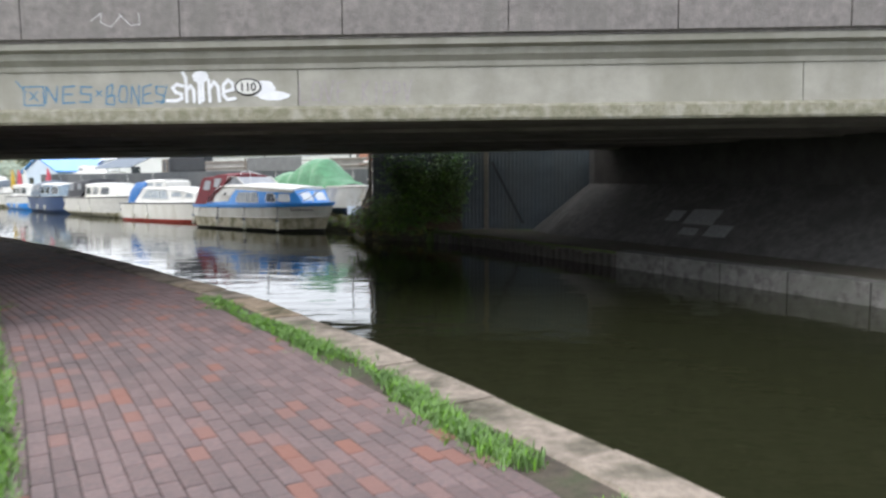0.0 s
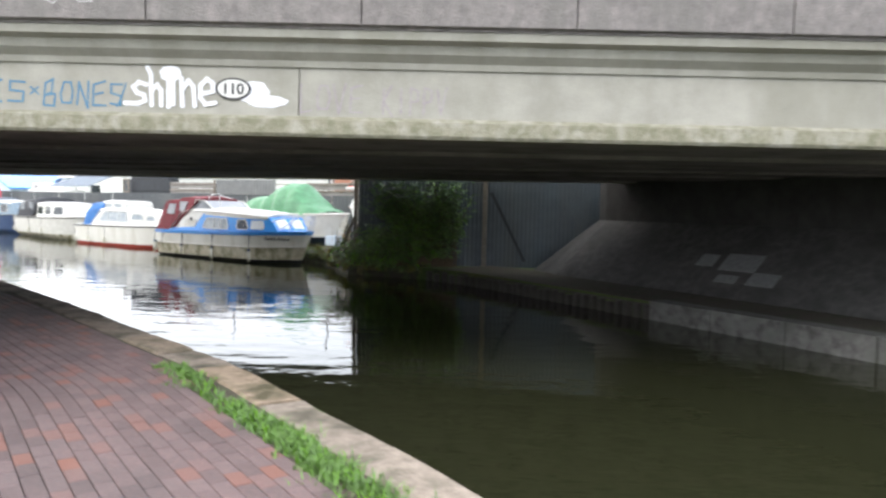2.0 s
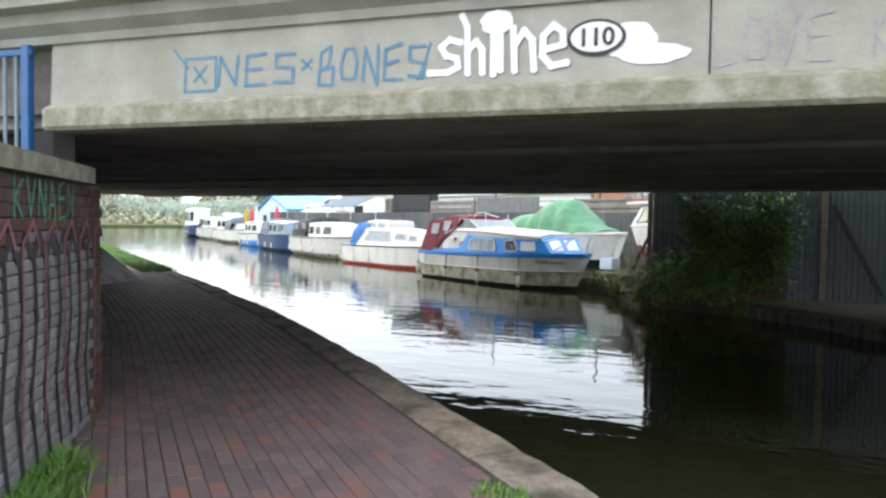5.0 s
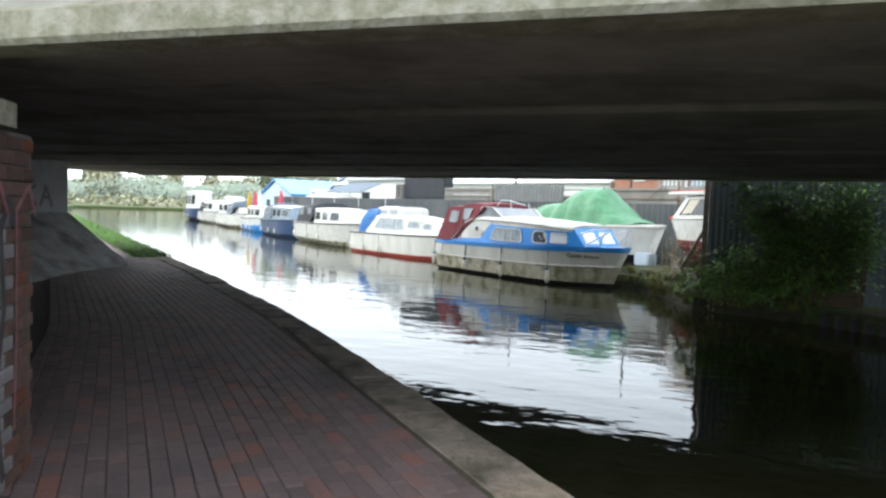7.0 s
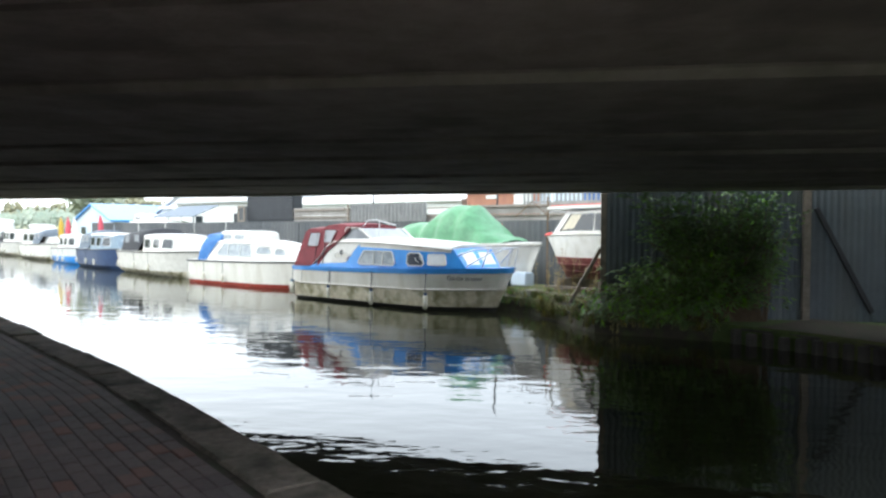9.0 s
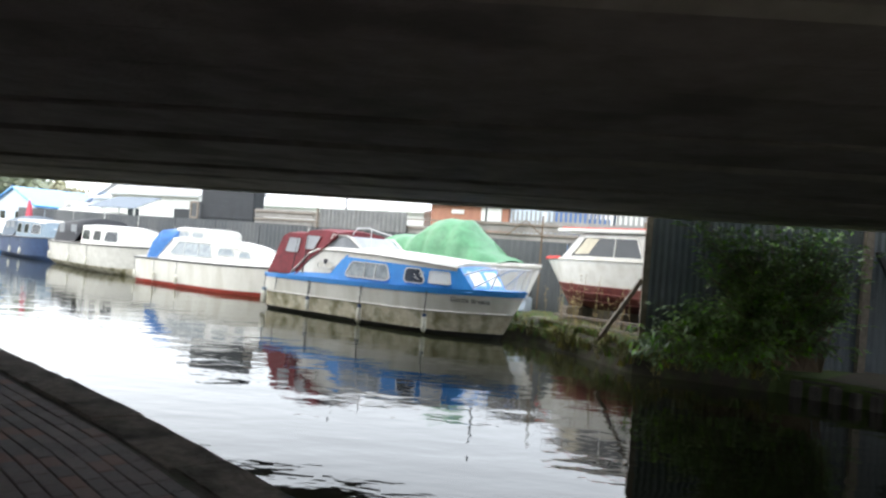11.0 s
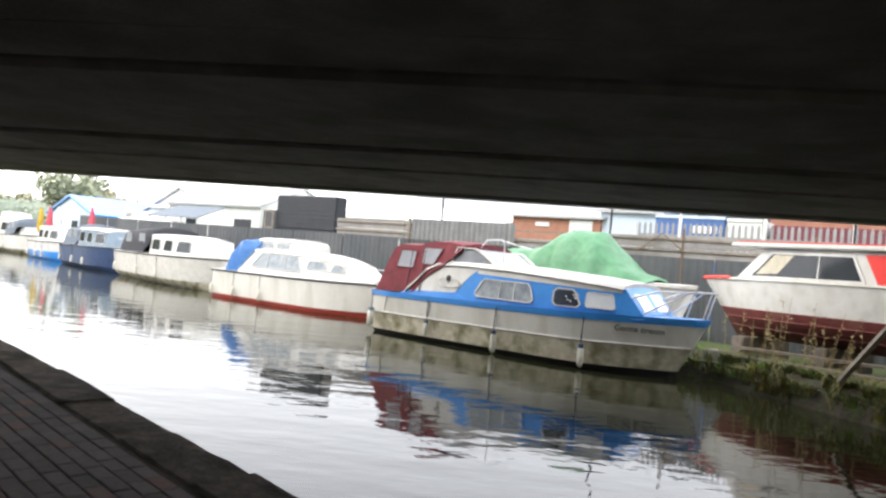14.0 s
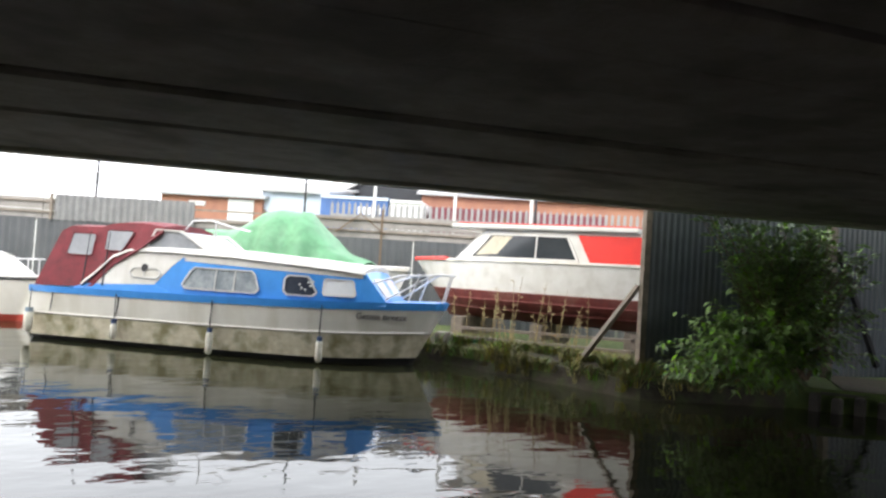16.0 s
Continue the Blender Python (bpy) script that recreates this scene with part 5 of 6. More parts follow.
# ---- shrub hanging over the water beside the sheet fence ----
shrub = empty("shrub", pose(-0.6, 22.1, -0.03), "large dark green shrub overhanging the water beside a sheet fence", "shrub")
rs = random.Random(5)
stems = bmesh.new()
lv, lf = [], []


def leaf(c, d, up, ln, wd):
    s = d.cross(up)
    if s.length < 1e-3:
        s = d.orthogonal()
    s = s.normalized() * wd
    dr = Vector((0, 0, -0.25 * ln))
    n = len(lv)
    lv.extend([c, c + d * ln * 0.45 + s, c + d * ln + dr, c + d * ln * 0.45 - s])
    lf.append((n, n + 1, n + 2))
    lf.append((n, n + 2, n + 3))


def spray_of_leaves(b, tip, lift, count, big):
    """One arching stem from b to tip with leaf sprays along its outer half."""
    mid = b * 0.45 + tip * 0.55 + Vector((0, 0, lift))
    pts = [b * (1 - f) ** 2 + mid * (2 * f * (1 - f)) + tip * (f * f) for f in [j / 9 for j in range(10)]]
    tube(stems, pts[::2] + [pts[-1]], [0.016, 0.013, 0.010, 0.007, 0.005, 0.003], 4)
    for i in range(4, 10):
        ax = (pts[i] - pts[i - 1]).normalized()
        for j in range(count):
            d = (ax * 0.6 + Vector((rs.gauss(0, 0.7), rs.gauss(0, 0.6), rs.gauss(-0.15, 0.25)))).normalized()
            leaf(pts[i] + Vector((rs.gauss(0, 0.06), rs.gauss(0, 0.06), rs.gauss(0, 0.035))), d, Vector((0, 0, 1)), rs.uniform(0.10, 0.17) * big, rs.uniform(0.022, 0.038) * big)


for k in range(150):                      # crown that leans out below the bridge edge
    x = rs.uniform(-1.35, 1.5)
    z = rs.uniform(1.3, 2.3) + 0.12 * math.sin(x * 4)
    out = rs.uniform(0.0, 0.4) if z > 2.0 else rs.uniform(0.0, 1.0)
    spray_of_leaves(Vector((rs.uniform(0.1, 1.1), rs.uniform(-0.1, 0.12), 0)), Vector((x, -out, z)), 0.25, 6, 0.95)
for k in range(140):                      # boughs that droop over the water
    f = rs.random()
    x = -2.0 + 1.9 * f + rs.gauss(0, 0.15)
    z = rs.uniform(-0.12, 0.25) + rs.uniform(0.1, 1.55) * min(1.0, 0.25 + f)
    spray_of_leaves(Vector((rs.uniform(-0.5, 0.7), rs.uniform(-0.1, 0.12), 0)), Vector((x, -rs.uniform(0.1, 1.35), z)), 0.35, 6, 0.95)
for k in range(60):                       # inner boughs
    spray_of_leaves(Vector((rs.uniform(-0.4, 0.9), rs.uniform(-0.1, 0.12), 0)), Vector((rs.uniform(-0.6, 1.2), -rs.uniform(0.1, 1.1), rs.uniform(0.3, 1.5))), 0.3, 7, 0.95)
part("stem", stems, M_TWIG, shrub)
tagged(mesh_ob("foliage", lv, lf, M_LEAF, shrub), kind="stuff")


# ---- low plants ----
def tufts(name, places, material, label, hmin, hmax, wid, blades, lean, seed, category="grass"):
    r = random.Random(seed)
    vv, ff = [], []
    for x, y, z in places:
        for k in range(blades):
            a = r.uniform(0, math.tau)
            h = r.uniform(hmin, hmax)
            bx, by = x + r.gauss(0, 0.03), y + r.gauss(0, 0.03)
            lx, ly = math.cos(a) * h * lean * r.random(), math.sin(a) * h * lean * r.random()
            sx, sy = -math.sin(a) * wid, math.cos(a) * wid
            n = len(vv)
            vv += [(bx - sx, by - sy, z), (bx + sx, by + sy, z), (bx + lx * 0.5 + sx * 0.7, by + ly * 0.5 + sy * 0.7, z + h * 0.65), (bx + lx * 0.5 - sx * 0.7, by + ly * 0.5 - sy * 0.7, z + h * 0.65), (bx + lx * 1.5, by + ly * 1.5, z + h)]
            ff += [(n, n + 1, n + 2, n + 3), (n + 3, n + 2, n + 4)]
    return tagged(mesh_ob(name, vv, ff, material), label, category, kind="stuff")


rg = random.Random(8)
pl_ = []
for k in range(3400):
    yy = rg.uniform(-1, 10.0)
    v = rg.gauss(0.54, 0.075) + 0.05 * math.sin(yy * 2.3) * math.sin(yy * 0.9)
    if noise.noise(Vector((yy * 1.3, v * 4, 0))) > -0.12 and (yy < 8.6 or rg.random() < 0.4):
        pl_.append((*on_path(u_at(yy), v), -0.02))
tufts("grass_strip", pl_, M_GRASS, "bright green grass strip between coping and pavers", 0.025, 0.085, 0.006, 6, 0.9, 1)
pl_ = [(*on_path(u_at(rg.uniform(1.5, 9.6)), 2.86 + abs(rg.gauss(0, 0.3))), -0.02) for k in range(2600)]
tufts("grass_strip", pl_, M_GRASS, "green grass edging the towpath by the wall", 0.03, 0.12, 0.006, 5, 0.8, 2)
pl_ = [(*on_path(u_at(rg.uniform(23.0, 50)), rg.uniform(0.02, 0.9)), -0.03) for k in range(5200)]
tufts("grass_strip", pl_, M_GRASS, "long green grass along the water edge beyond the bridge", 0.06, 0.18, 0.010, 4, 0.7, 3)
pl_ = [(*on_kerb(rg.uniform(-2, 9.5), rg.uniform(0.5, 4.5)), 0.0) for k in range(1500)]
pl_ = [(x, y, 0.0) for x, y, z in pl_]
tufts("grass_strip", pl_, M_WEED, "thin yellowing grass on the far bank", 0.05, 0.16, 0.006, 4, 0.8, 4)
bank_w = []
edge_r = [(-0.4, 21.75), (-2.3, 22.5), (-2.6, 23.6), (-3.4, 25.9), (-5.5, 28.3), (-8.1, 30.7)]
for k in range(3600):
    i = rg.choice((0, 1, 1, 2, 2, 2, 2, 3, 4))
    f, o = rg.random(), abs(rg.gauss(0, 0.55)) - 0.1
    (xa, ya), (xb, yb) = edge_r[i], edge_r[i + 1]
    if noise.noise(Vector((i * 2 + f * 4, o * 3, 7))) > -0.1:
        bank_w.append((xa + (xb - xa) * f + o * 0.85, ya + (yb - ya) * f + o * 0.5, -0.02 - 0.16 * (o < 0.05)))
for k in range(420):
    i = rg.choice((0, 1, 2, 2, 2, 3, 4))
    f = rg.random()
    if noise.noise(Vector((i * 3 + f * 5, 1.5, 0))) < 0.05:
        continue
    (xa, ya), (xb, yb) = edge_r[i], edge_r[i + 1]
    bank_w.insert(0, (xa + (xb - xa) * f - 0.12, ya + (yb - ya) * f - 0.07, -0.3 + 0.28 * rg.random()))
tufts("bank_weeds", bank_w[:1500], M_WEED, "yellow and green weeds on the littered bank", 0.04, 0.26, 0.012, 5, 1.3, 5, "weeds")
tufts("bank_weeds", bank_w[1500:], M_GRASS, "rough green grass on the bank", 0.06, 0.22, 0.01, 5, 0.8, 6, "weeds")
M_DRY = mat("dry_straw_stalks", (0.33, 0.25, 0.12), 0.9)
dry = bmesh.new()
for k in range(26):
    f = rg.random()
    x, y = -2.4 - 1.0 * f + rg.uniform(0, 0.6), 23.9 + 1.9 * f + rg.uniform(0, 0.5)
    h = rg.uniform(0.5, 1.25)
    lx, ly = rg.gauss(0, 0.12), rg.gauss(0, 0.12)
    tube(dry, [(x, y, -0.04), (x + lx * 0.4, y + ly * 0.4, h * 0.5), (x + lx, y + ly, h)], [0.007, 0.005, 0.003], 4)
    for j in range(9):
        z = h * rg.uniform(0.35, 1.0)
        q = Vector((x + lx * z / h, y + ly * z / h, z))
        d = Vector((rg.gauss(0, 1), rg.gauss(0, 1), 0.5)).normalized() * rg.uniform(0.03, 0.08)
        s_ = d.orthogonal().normalized() * 0.014
        dry.faces.new([dry.verts.new(q), dry.verts.new(q + d * 0.5 + s_), dry.verts.new(q + d), dry.verts.new(q + d * 0.5 - s_)])
tagged(part("dead_stalks", dry, M_DRY, None), "dry brown weed stalks standing on the bank", "weeds", kind="stuff")
# mound of earth along the littered bank
mv, mf = [], []
for i in range(26):
    f = i / 25 * 5
    k = min(4, int(f))
    (xa, ya), (xb, yb) = edge_r[k], edge_r[k + 1]
    x, y = xa + (xb - xa) * (f - k), ya + (yb - ya) * (f - k)
    for o, z in ((-0.14, -0.45), (-0.06, -0.1), (0.15, 0.02), (0.5, 0.06), (1.2, 0.0), (2.4, -0.04)):
        mv.append((x + o * 0.85 + rg.gauss(0, 0.03), y + o * 0.5 + rg.gauss(0, 0.03), z + (rg.gauss(0, 0.03) if o < 2 else 0)))
for i in range(25):
    for k in range(5):
        mf.append((i * 6 + k, i * 6 + k + 1, (i + 1) * 6 + k + 1, (i + 1) * 6 + k))
tagged(mesh_ob("bank_earth", mv, mf, mat("wet_bank_earth", (0.045, 0.038, 0.026), 0.95, (0.025, 0.022, 0.015), 7, bump=1.0, bscale=14, stain=(0.05, 0.07, 0.02), sscale=4, samount=0.8)), "dark earth bank with weeds at the water edge", "bank", kind="structure")

# litter and planks on the bank
b_ = empty("plastic_bottle", pose(-3.0, 25.75, 0.1, 0, 84, 30), "green plastic bottle lying on the bank", "bottle")
part("body", tube(bmesh.new(), [(0, 0, -0.14), (0, 0, -0.12), (0, 0, 0.06), (0, 0, 0.12), (0, 0, 0.15)], [0.03, 0.055, 0.055, 0.03, 0.018], 10), M_LITTER, b_, smooth=True)
part("cap", tube(bmesh.new(), [(0, 0, 0.15), (0, 0, 0.175)], 0.02, 8), M_WALLW, b_)
tub = empty("plastic_tub", pose(-2.65, 25.1, 0.08, 70, 0, 20), "white plastic tub tipped over in the weeds", "tub")
part("body", tube(bmesh.new(), [(0, 0, -0.05), (0, 0, 0.06)], [0.06, 0.08], 10), M_WALLW, tub)
part("rim", tube(bmesh.new(), [(0, 0, 0.055), (0, 0, 0.07)], 0.088, 10), M_WALLW, tub)
for a, b in (((-3.3, 26.1, 0.12), (-1.75, 23.3, 0.2)), ((-3.0, 26.3, 0.25), (-1.5, 23.6, 0.34)), ((-2.6, 25.3, 0.05), (-2.0, 23.5, 0.08))):
    d = Vector(b) - Vector(a)
    p = tagged(part("plank", box_bm((d.length, 0.14, 0.045), (0, 0, 0), 0.006), M_WOOD, None), "weathered grey plank lying on the bank", "plank", "planks on the bank")
    p.matrix_world = Matrix.Translation((Vector(a) + Vector(b)) / 2) @ d.to_track_quat("X", "Z").to_matrix().to_4x4()
for x, y, sz in ((-3.35, 26.35, 0.22), (-3.1, 26.6, 0.18), (-1.75, 23.05, 0.12)):
    blk = empty("concrete_block", pose(x, y, sz * 0.35, 0, 0, 40 * x), "broken concrete block on the bank", "block", "rubble on the bank")
    part("body", box_bm((sz * 1.4, sz, sz * 0.8), (0, 0, 0), 0.02), M_WALLW if sz < 0.15 else M_PANEL, blk)

# ---- paint and plate on the bridge face ----
SKEW = math.degrees(math.atan(-0.03))


def on_face(x, z, out=0.0):
    o = -0.06 - 0.02 * min(1, max(0, (z - LIP - 0.19) / 0.49))
    return (x, near_y(x) - o - 0.004 - out, z)


def stroke(bm, pts, w, place, out=0.0):
    """A flat painted stroke of width w through (x, z) points."""
    for (xa, za), (xb, zb) in zip(pts, pts[1:]):
        d = Vector((xb - xa, zb - za))
        if d.length < 1e-4:
            continue
        d.normalize()
        n = Vector((-d.y, d.x)) * w / 2
        e = d * w * 0.35
        q = [(xa - e.x + n.x, za - e.y + n.y), (xa - e.x - n.x, za - e.y - n.y), (xb + e.x - n.x, zb + e.y - n.y), (xb + e.x + n.x, zb + e.y + n.y)]
        out += 0.00004
        bm.faces.new([bm.verts.new(place(x, z, out)) for x, z in q])
    for x, z in pts:
        out += 0.00004
        bm.faces.new([bm.verts.new(place(x + 0.56 * w * math.cos(k * math.pi / 5), z + 0.56 * w * math.sin(k * math.pi / 5), out)) for k in range(10)])
    return bm


GLYPH = {"O": [[(0.1, 0.1), (0.0, 0.5), (0.2, 0.95), (0.75, 0.95), (0.95, 0.5), (0.8, 0.05), (0.1, 0.1)]], "N": [[(0, 0), (0.1, 1), (0.8, 0), (0.9, 1)]],
         "E": [[(0.9, 1), (0.05, 0.95), (0, 0), (0.9, 0.05)], [(0, 0.5), (0.7, 0.52)]], "S": [[(0.9, 0.95), (0.1, 0.95), (0.1, 0.55), (0.85, 0.5), (0.8, 0.0), (0, 0.02)]],
         "X": [[(0, 0.2), (0.8, 0.8)], [(0, 0.8), (0.8, 0.2)]], "B": [[(0, 0), (0.1, 1), (0.7, 0.95), (0.6, 0.55), (0.1, 0.5), (0.85, 0.4), (0.8, 0.0), (0, 0)]],
         "L": [[(0, 1), (0, 0), (0.8, 0.05)]], "V": [[(0, 1), (0.4, 0), (0.9, 1)]], "D": [[(0, 0), (0, 1), (1, 1), (1, 0), (0, 0)], [(0.3, 0.3), (0.7, 0.7)], [(0.3, 0.7), (0.7, 0.3)]],
         "I": [[(0.4, 0), (0.4, 1)]], "K": [[(0, 0), (0.05, 1)], [(0.8, 1), (0.05, 0.5), (0.85, 0)]], "P": [[(0, 0), (0.05, 1), (0.75, 0.9), (0.7, 0.5), (0.05, 0.45)]], "A": [[(0, 0), (0.4, 1), (0.85, 0)], [(0.15, 0.4), (0.7, 0.4)]],
         "s": [[(0.9, 0.6), (0.3, 0.62), (0.1, 0.4), (0.8, 0.28), (0.8, 0.02), (-0.3, 0.03)]], "h": [[(0.2, 1.1), (0.35, 0)], [(0.3, 0.5), (0.65, 0.62), (0.75, 0)]], "i": [[(0.3, 0.62), (0.35, -0.02)], [(0.0, 0.9), (0.3, 1.0), (0.6, 0.9)]],
         "n": [[(0.1, 0.7), (0.15, 0)], [(0.15, 0.55), (0.6, 0.68), (0.75, 0.02)]], "e": [[(0.1, 0.35), (0.85, 0.4), (0.6, 0.72), (0.15, 0.6), (0.1, 0.2), (0.4, 0.02), (0.95, 0.1)]]}


def lettering(name, word, x0, z0, size, pitch, w, material, place, parent, label, out=0.0, wob=0.03):
    r = random.Random(len(word) * 7)
    bm = bmesh.new()
    for k, ch in enumerate(word):
        for line in GLYPH.get(ch, []):
            stroke(bm, [(x0 + (k + 0.78 * px_) * pitch + r.gauss(0, wob) * size * 0.3, z0 + size * pz_ + r.gauss(0, wob) * size) for px_, pz_ in line], w, place, out + 0.0006 * k)
    me = bpy.data.meshes.new(name)
    bm.to_mesh(me)
    bm.free()
    me.materials.append(material)
    ob = new(name, me)
    ob.parent = parent
    ob["label"] = label
    return ob


lettering("graffiti", "D", -5.17, 2.43, 0.24, 0.33, 0.02, M_SPRAYB, on_face, bridge, "faded blue spray-painted tag")
lettering("graffiti", "NES", -4.89, 2.455, 0.215, 0.225, 0.022, M_SPRAYB, on_face, bridge, "faded blue spray-painted tag")
lettering("graffiti", "X", -4.22, 2.52, 0.11, 0.11, 0.018, M_SPRAYB, on_face, bridge, "faded blue spray-painted cross")
lettering("graffiti", "BONES", -4.09, 2.445, 0.225, 0.16, 0.02, M_SPRAYB, on_face, bridge, "faded blue spray-painted tag", 0.0, 0.05)
flick = stroke(bmesh.new(), [(-5.27, 2.74), (-5.20, 2.66), (-5.15, 2.60)], 0.018, on_face)
part("graffiti", stroke(flick, [(-3.30, 2.66), (-3.34, 2.52), (-3.38, 2.44)], 0.018, on_face), M_SPRAYB, bridge)
SHINE = ([(-3.10, 2.655), (-3.17, 2.675), (-3.225, 2.63), (-3.19, 2.575), (-3.12, 2.555), (-3.11, 2.50), (-3.18, 2.468), (-3.30, 2.472)],
         [(-3.09, 2.82), (-3.055, 2.75), (-3.045, 2.46)], [(-3.045, 2.60), (-2.995, 2.655), (-2.955, 2.60), (-2.95, 2.46)],
         [(-2.885, 2.72), (-2.88, 2.445)], [(-2.84, 2.72), (-2.835, 2.47)],
         [(-2.76, 2.72), (-2.745, 2.46)], [(-2.745, 2.62), (-2.69, 2.70), (-2.64, 2.64), (-2.625, 2.46)],
         [(-2.56, 2.575), (-2.45, 2.60), (-2.455, 2.68), (-2.51, 2.72), (-2.57, 2.66), (-2.575, 2.54), (-2.52, 2.475), (-2.43, 2.49)])
spray_white = bmesh.new()
for k, line in enumerate(SHINE):
    stroke(spray_white, line, 0.042, on_face, 0.003 + 0.0006 * k)
part("graffiti", spray_white, M_SPRAYW, bridge, "white spray-painted word shine")


def paint_blob(cx, cz, rx, rz, seed, out):
    """A patch of sprayed paint with an uneven rim."""
    ring = []
    for k in range(28):
        a = k * math.tau / 28
        r = 1 + 0.16 * noise.noise(Vector((math.cos(a) * 2.2, math.sin(a) * 2.2, seed)))
        ring.append(on_face(cx + rx * r * math.cos(a), cz + rz * r * math.sin(a), out))
    return mesh_ob("paint_patch", ring, [tuple(range(28))], M_SPRAYW, bridge, label="patch of white spray paint")


paint_blob(-2.865, 2.765, 0.105, 0.075, 1.0, 0.0075)
paint_blob(-2.06, 2.60, 0.165, 0.105, 4.3, 0.002)
paint_blob(-1.93, 2.515, 0.20, 0.06, 6.1, 0.0028)
lettering("graffiti", "LOVE", -1.6, 2.42, 0.27, 0.16, 0.014, M_SPRAYP, on_face, bridge, "faded purple tag")
lettering("graffiti", "KIPPV", -0.8, 2.42, 0.26, 0.13, 0.014, M_SPRAYP, on_face, bridge, "faded purple tag")


def para_face(x, z, out=0.0):
    return (x, near_y(x) - 0.214 - out, z)


squig = bmesh.new()
for x0 in (-4.1,):
    stroke(squig, [(x0 + 0.16 * k * 0.5 + 0.05 * math.sin(k * 2.1), 3.42 + 0.09 * math.sin(k * 1.7)) for k in range(9)], 0.012, para_face)
me = bpy.data.meshes.new("graffiti")
squig.to_mesh(me)
squig.free()
me.materials.append(mat("pale_chalky_scrawl", (0.5, 0.48, 0.47), 0.8))
new("graffiti", me).parent = bridge

plate = empty("bridge_number_plate", pose(*on_face(-2.255, 2.63), 90, 0, SKEW), "oval white bridge number plate with black rim reading 110", "sign")


def oval(rx, rz, z0, z1):
    bm = bmesh.new()
    ra = [bm.verts.new((rx * math.cos(a), rz * math.sin(a), z0)) for a in np.linspace(0, math.tau, 40)[:-1]]
    rb = [bm.verts.new((rx * 0.98 * math.cos(a), rz * 0.98 * math.sin(a), z1)) for a in np.linspace(0, math.tau, 40)[:-1]]
    bm.faces.new(ra[::-1])
    bm.faces.new(rb)
    for i in range(39):
        bm.faces.new((ra[i], ra[(i + 1) % 39], rb[(i + 1) % 39], rb[i]))
    return bm


part("rim", oval(0.172, 0.108, 0.0, 0.016), M_BLACK, plate)
part("face", oval(0.152, 0.09, 0.010, 0.020), M_WHITE, plate)
text_on("number", "110", 0.145, pose(0, -0.05, 0.0205), M_BLACK, plate, 0.001, 0, 0.004)

# ---- blue railing beside the end of the bridge beam ----
railing = empty("railing", pose(FACE_END - 0.02, near_y(FACE_END) + 0.02, 1.86), "blue steel railing with grey upright bars above a brick wall", "railing", kind="structure")
for x in (-0.16, -1.9, -3.6):
    part("post", box_bm((0.085, 0.06, 0.985), (x, 0, 0.4925), 0.008), M_RAILB, railing, "bright blue steel post")
for z in (0.12, 0.93):
    part("rail", box_bm((3.5, 0.04, 0.05), (-1.85, 0.0, z), 0.006), M_RAILB, railing)
for k in range(30):
    x = -0.27 - 0.112 * k
    if abs(x + 1.9) > 0.06:
        part("bar", tube(bmesh.new(), [(x, 0, 0.09), (x, 0, 0.95)], 0.014, 6), M_GREYBLUE, railing)
ledge = [(FACE_END, near_y(FACE_END) + 0.14), (-11.0, near_y(-11) + 0.14), (-11.0, near_y(-11) - 0.25), (FACE_END - 0.05, near_y(FACE_END) - 0.08)]
tagged(mesh_ob("retaining_ledge", [(x, y, -0.1) for x, y in ledge] + [(x, y, 1.86) for x, y in ledge], [(3, 2, 1, 0), (4, 5, 6, 7), (0, 1, 5, 4), (1, 2, 6, 5), (2, 3, 7, 6), (3, 0, 4, 7)], M_PARA),
       "dark concrete ledge carrying the railing", "ledge", kind="structure")

# ---- brick wing wall beside the towpath ----
WA, WB = Vector((-4.44, 7.44, 0)), Vector((-6.09, 10.31, 0))
WD = (WB - WA).normalized()
WN = Vector((WD.y, -WD.x, 0))
if WN.x < 0:
    WN = -WN
wing = empty("wall_wing", pose(0, 0, 0), "old brick wing wall covered in silver graffiti below a concrete cap", "wall", kind="structure")


def wall_pt(s, z, out=0.0):
    p = WA + s * WD + out * WN
    return (p.x, p.y, z)


WLEN = (WB - WA).length
core = [wall_pt(0, 0, -0.012), wall_pt(WLEN, 0, -0.012), wall_pt(WLEN, 0, -0.4), wall_pt(0, 0, -0.4)]
mesh_ob("core", [(x, y, -0.1) for x, y, _ in core] + [(x, y, 1.76) for x, y, _ in core], [(3, 2, 1, 0), (4, 5, 6, 7), (0, 1, 5, 4), (1, 2, 6, 5), (2, 3, 7, 6), (3, 0, 4, 7)], M_MORTAR, wing)
cap = [wall_pt(-0.02, 0, 0.05), wall_pt(WLEN - 0.42, 0, 0.05), wall_pt(WLEN - 0.42, 0, -0.45), wall_pt(-0.02, 0, -0.45)]
mesh_ob("cap", [(x, y, 1.765) for x, y, _ in cap] + [(x, y, 1.88) for x, y, _ in cap], [(3, 2, 1, 0), (4, 5, 6, 7), (0, 1, 5, 4), (1, 2, 6, 5), (2, 3, 7, 6), (3, 0, 4, 7)], M_LIP, wing)
ret = [WB + 0.25 * WD - 0.25 * WN, WB + Vector((-3.2, 1.35, 0)), WB + Vector((-3.3, 1.0, 0)), WB - 0.4 * WN + 0.2 * WD]
# its dark colour carries the shade of the recess behind the lip
mesh_ob("return_wall", [(p.x, p.y, -0.1) for p in ret] + [(p.x, p.y, SOFFIT) for p in ret], [(3, 2, 1, 0), (4, 5, 6, 7), (0, 1, 5, 4), (1, 2, 6, 5), (2, 3, 7, 6), (3, 0, 4, 7)], M_SHADEWALL, wing)
spray = bmesh.new()
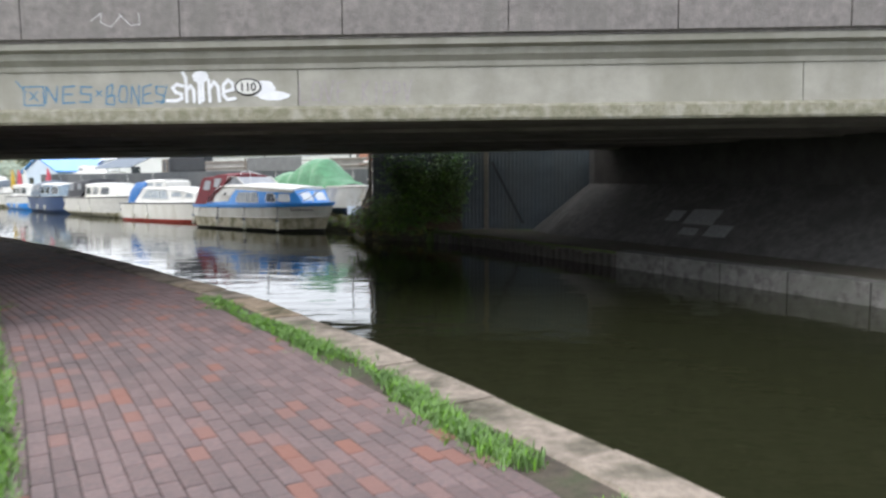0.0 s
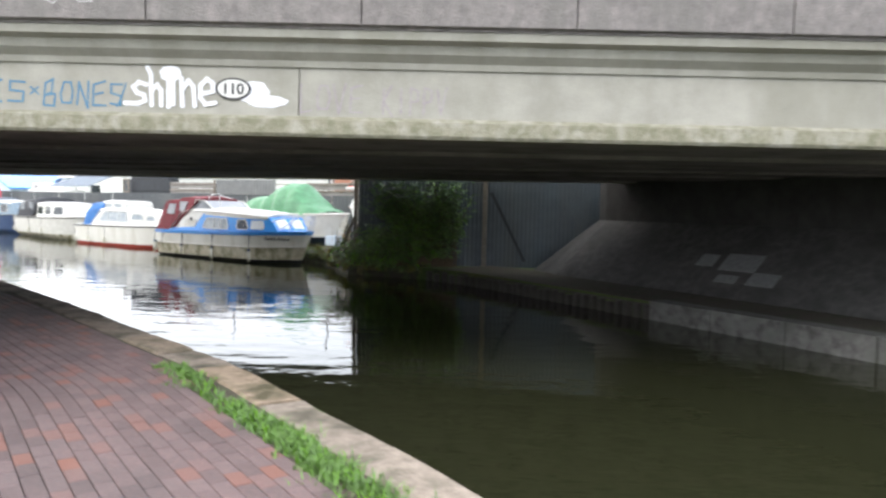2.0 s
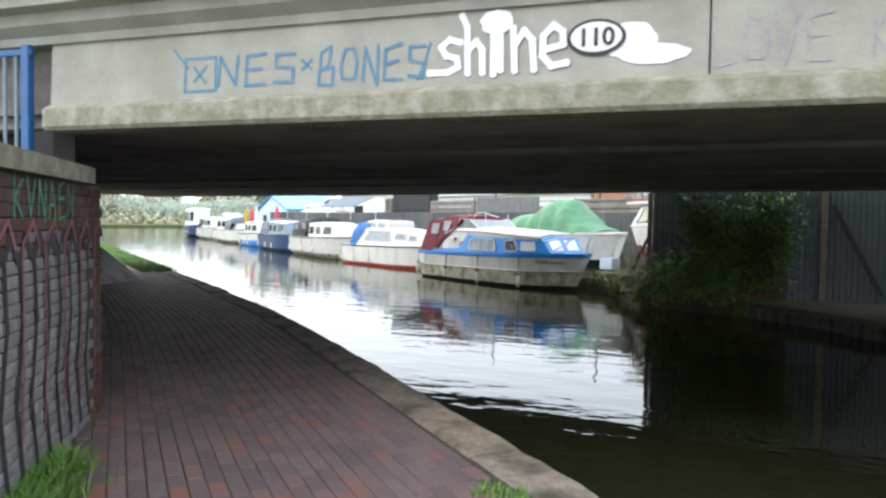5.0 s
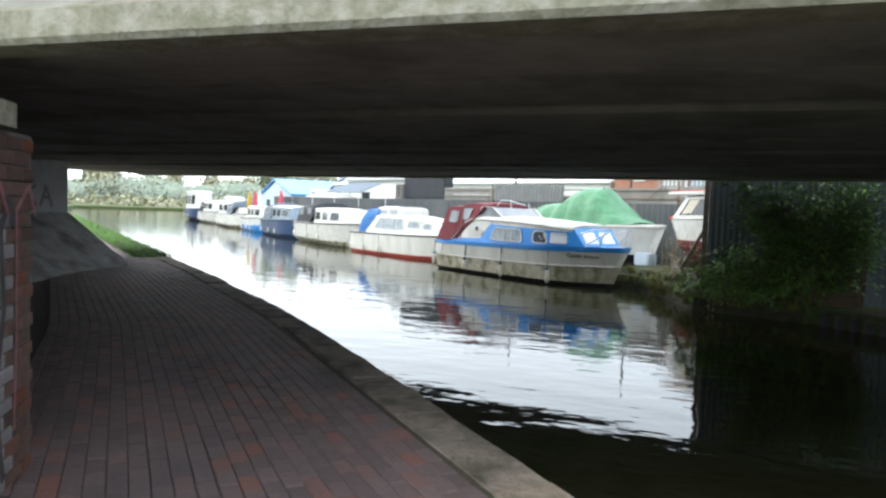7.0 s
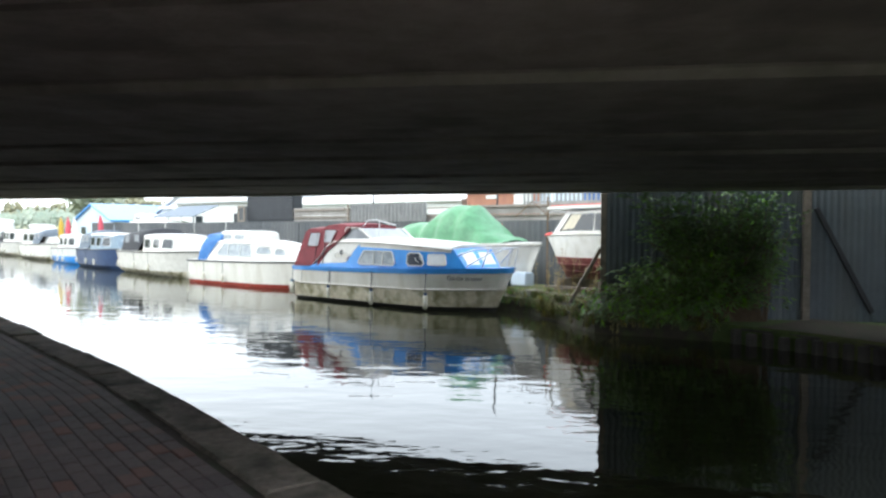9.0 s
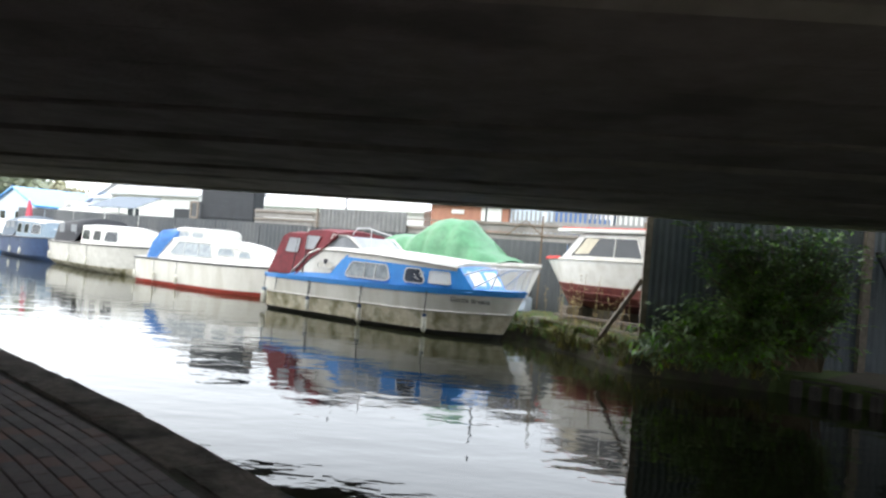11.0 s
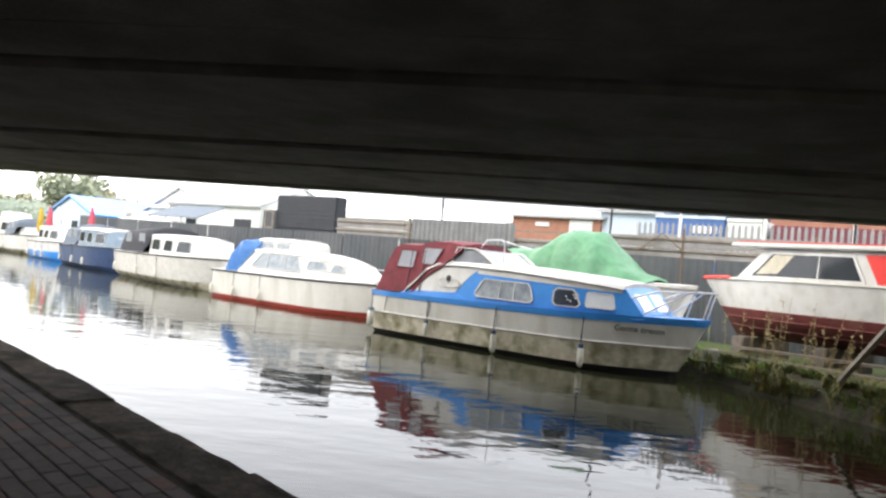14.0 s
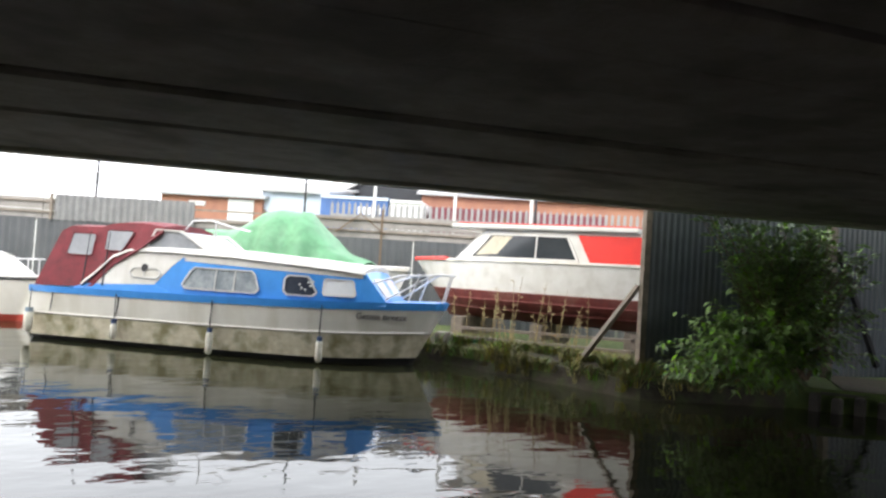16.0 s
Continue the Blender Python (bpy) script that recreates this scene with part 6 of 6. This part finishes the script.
rw = random.Random(21)


def wall_stroke(x, z, out=0.0):
    return wall_pt(x, z, 0.006 + out)


for k in range(9):
    s0 = 0.9 + 0.24 * k
    stroke(spray, [(s0, 1.3 + 0.05 * rw.random()), (s0 + 0.05, 0.9 + 0.1 * rw.random()), (s0 - 0.06, 0.5), (s0 + 0.04, 0.1)], 0.055, wall_stroke, 0.001)
    stroke(spray, [(s0, 1.3), (s0 + 0.1, 1.42), (s0 + 0.2, 1.3)], 0.06, wall_stroke, 0.003)
for nm, bm_, mt in (("graffiti", spray, M_SPRAYK_SHADOW),):
    me = bpy.data.meshes.new(nm)
    bm_.to_mesh(me)
    bm_.free()
    me.materials.append(mt)
    o = new(nm, me)
    o.parent = wing
pinkb = bmesh.new()
for k in range(6):
    s0 = 1.0 + 0.4 * k
    stroke(pinkb, [(s0, 0.3), (s0 + 0.03, 0.8), (s0 + 0.02, 1.38), (s0 + 0.2, 1.5), (s0 + 0.3, 1.36)], 0.03, wall_stroke, 0.006)
me = bpy.data.meshes.new("graffiti")
pinkb.to_mesh(me)
pinkb.free()
me.materials.append(M_SPRAYR)
new("graffiti", me).parent = wing
lettering("graffiti", "KVNAEN", 1.3, 1.52, 0.22, 0.2, 0.02, M_SPRAYG, wall_stroke, wing, "green spray-painted tag", 0.002, 0.06)


lettering("graffiti", "KA", 0.2, 1.25, 0.4, 0.5, 0.07, M_SPRAYP, lambda x, z, o=0.0: (-15.585 - 0.16 * (x + 0.9) + o, 19.1 + x, z), slope_l, "faded painted letters")

clump = []
for k in range(420):
    x, y, _ = wall_pt(rg.uniform(0.5, 1.9), 0, 0.03 + abs(rg.gauss(0, 0.10)))
    clump.append((x, y, -0.03))
tufts("grass_clump", clump, M_GRASS, "clump of long green grass at the foot of the wall", 0.06, 0.2, 0.007, 6, 0.9, 9)

# ---- pieces: coping stones, bricks, pavers ----
coping = empty("coping", pose(0, 0, 0), "worn sandy coping stones along the towpath water edge", "coping", kind="structure")
rc = random.Random(3)
u = U0
while u < u_at(24):
    ln = rc.uniform(0.9, 1.5)
    w, h = 0.40 + rc.uniform(-0.03, 0.02), rc.uniform(-0.012, 0.008)
    o = rc.uniform(-0.015, 0.02)
    k = 5
    verts, faces = [], []
    for i in range(k):
        uu = u + 0.008 + (ln - 0.016) * i / (k - 1)
        e = rc.gauss(0, 0.008)
        for v, z in ((o + e, -0.5), (o + e, h - 0.03), (o + 0.03 + e, h + rc.gauss(0, 0.003)), (w - 0.02, h + rc.gauss(0, 0.003)), (w, h - 0.02), (w, -0.3)):
            verts.append((*on_path(uu, v), z))
    for i in range(k - 1):
        for j in range(6):
            faces.append((i * 6 + j, i * 6 + (j + 1) % 6, (i + 1) * 6 + (j + 1) % 6, (i + 1) * 6 + j))
    faces += [tuple(range(6))[::-1], tuple(range((k - 1) * 6, k * 6))]
    mesh_ob("coping_stone", verts, faces, M_COPE, coping)
    u += ln


def brick_mesh(name, l, w, h, bev, material):
    bm = box_bm((l, w, h), (0, 0, 0))
    bmesh.ops.bevel(bm, geom=[e for e in bm.edges], offset=bev, segments=1, affect="EDGES")
    me = bpy.data.meshes.new(name)
    bm.to_mesh(me)
    bm.free()
    me.materials.append(material)
    return me


wall_ang = math.atan2(WD.y, WD.x)
b_red, b_sil = brick_mesh("brick", 0.215, 0.1, 0.066, 0.004, M_BRICK), brick_mesh("brick", 0.215, 0.1, 0.066, 0.004, M_SILVER)
for c in range(23):
    s = 0.1 + (0.1125 if c % 2 else 0.0)
    while s < WLEN - 0.02:
        z = 0.045 + c * 0.0755
        painted = z < 1.40 + 0.08 * math.sin(s * 4) and s < WLEN - 0.38 and noise.noise(Vector((s * 1.5, z * 0.8, 3))) > -0.6
        ob = new("brick", b_sil if painted else b_red)
        cut = min(0.215, WLEN - (s - 0.1075))
        ob.location = wall_pt(s - 0.1075 + cut / 2, z, -0.05 + rc.uniform(-0.003, 0.003))
        ob.scale = (cut / 0.215, 1, 1)
        ob.rotation_euler = (0, 0, wall_ang)
        ob.parent = wing
        s += 0.225

paver = brick_mesh("paver", 0.208, 0.100, 0.06, 0.005, M_PAVER)
pv, pf = [], []
count = 0
base_v = [v.co.copy() for v in paver.vertices]
base_f = [tuple(p.vertices) for p in paver.polygons]
row = 0
v = 0.509
while v < 2.86:
    uu = u_at(-1.6 if v > 0.7 else 10.2 - 9 * (v - 0.509)) + (0.107 if row % 2 else 0)
    while uu < u_at(43):
        x, y = on_path(uu, v)
        xa, ya = on_path(uu + 0.05, v)
        a = math.atan2(ya - y, xa - x)
        z = -0.03 + rc.gauss(0, 0.0015) - (0.004 * math.sin(uu * 2) * math.sin(v * 5))
        inside = 5.2 < y < 7.6 and v < 2.1
        if inside and count < 300:
            ob = new("paver", paver)
            ob.location, ob.rotation_euler = (x, y, z), (rc.gauss(0, 0.006), rc.gauss(0, 0.006), a)
            ob.parent = pavement
            count += 1
        else:
            n = len(pv)
            ca, sa = math.cos(a), math.sin(a)
            pv.extend([(x + ca * q.x - sa * q.y, y + sa * q.x + ca * q.y, z + q.z) for q in base_v])
            pf.extend([tuple(n + i for i in f) for f in base_f])
        uu += 0.214
    v += 0.1055
    row += 1
rest = mesh_ob("paving", pv, pf, M_PAVER, pavement)
tagged(rest, kind="stuff")
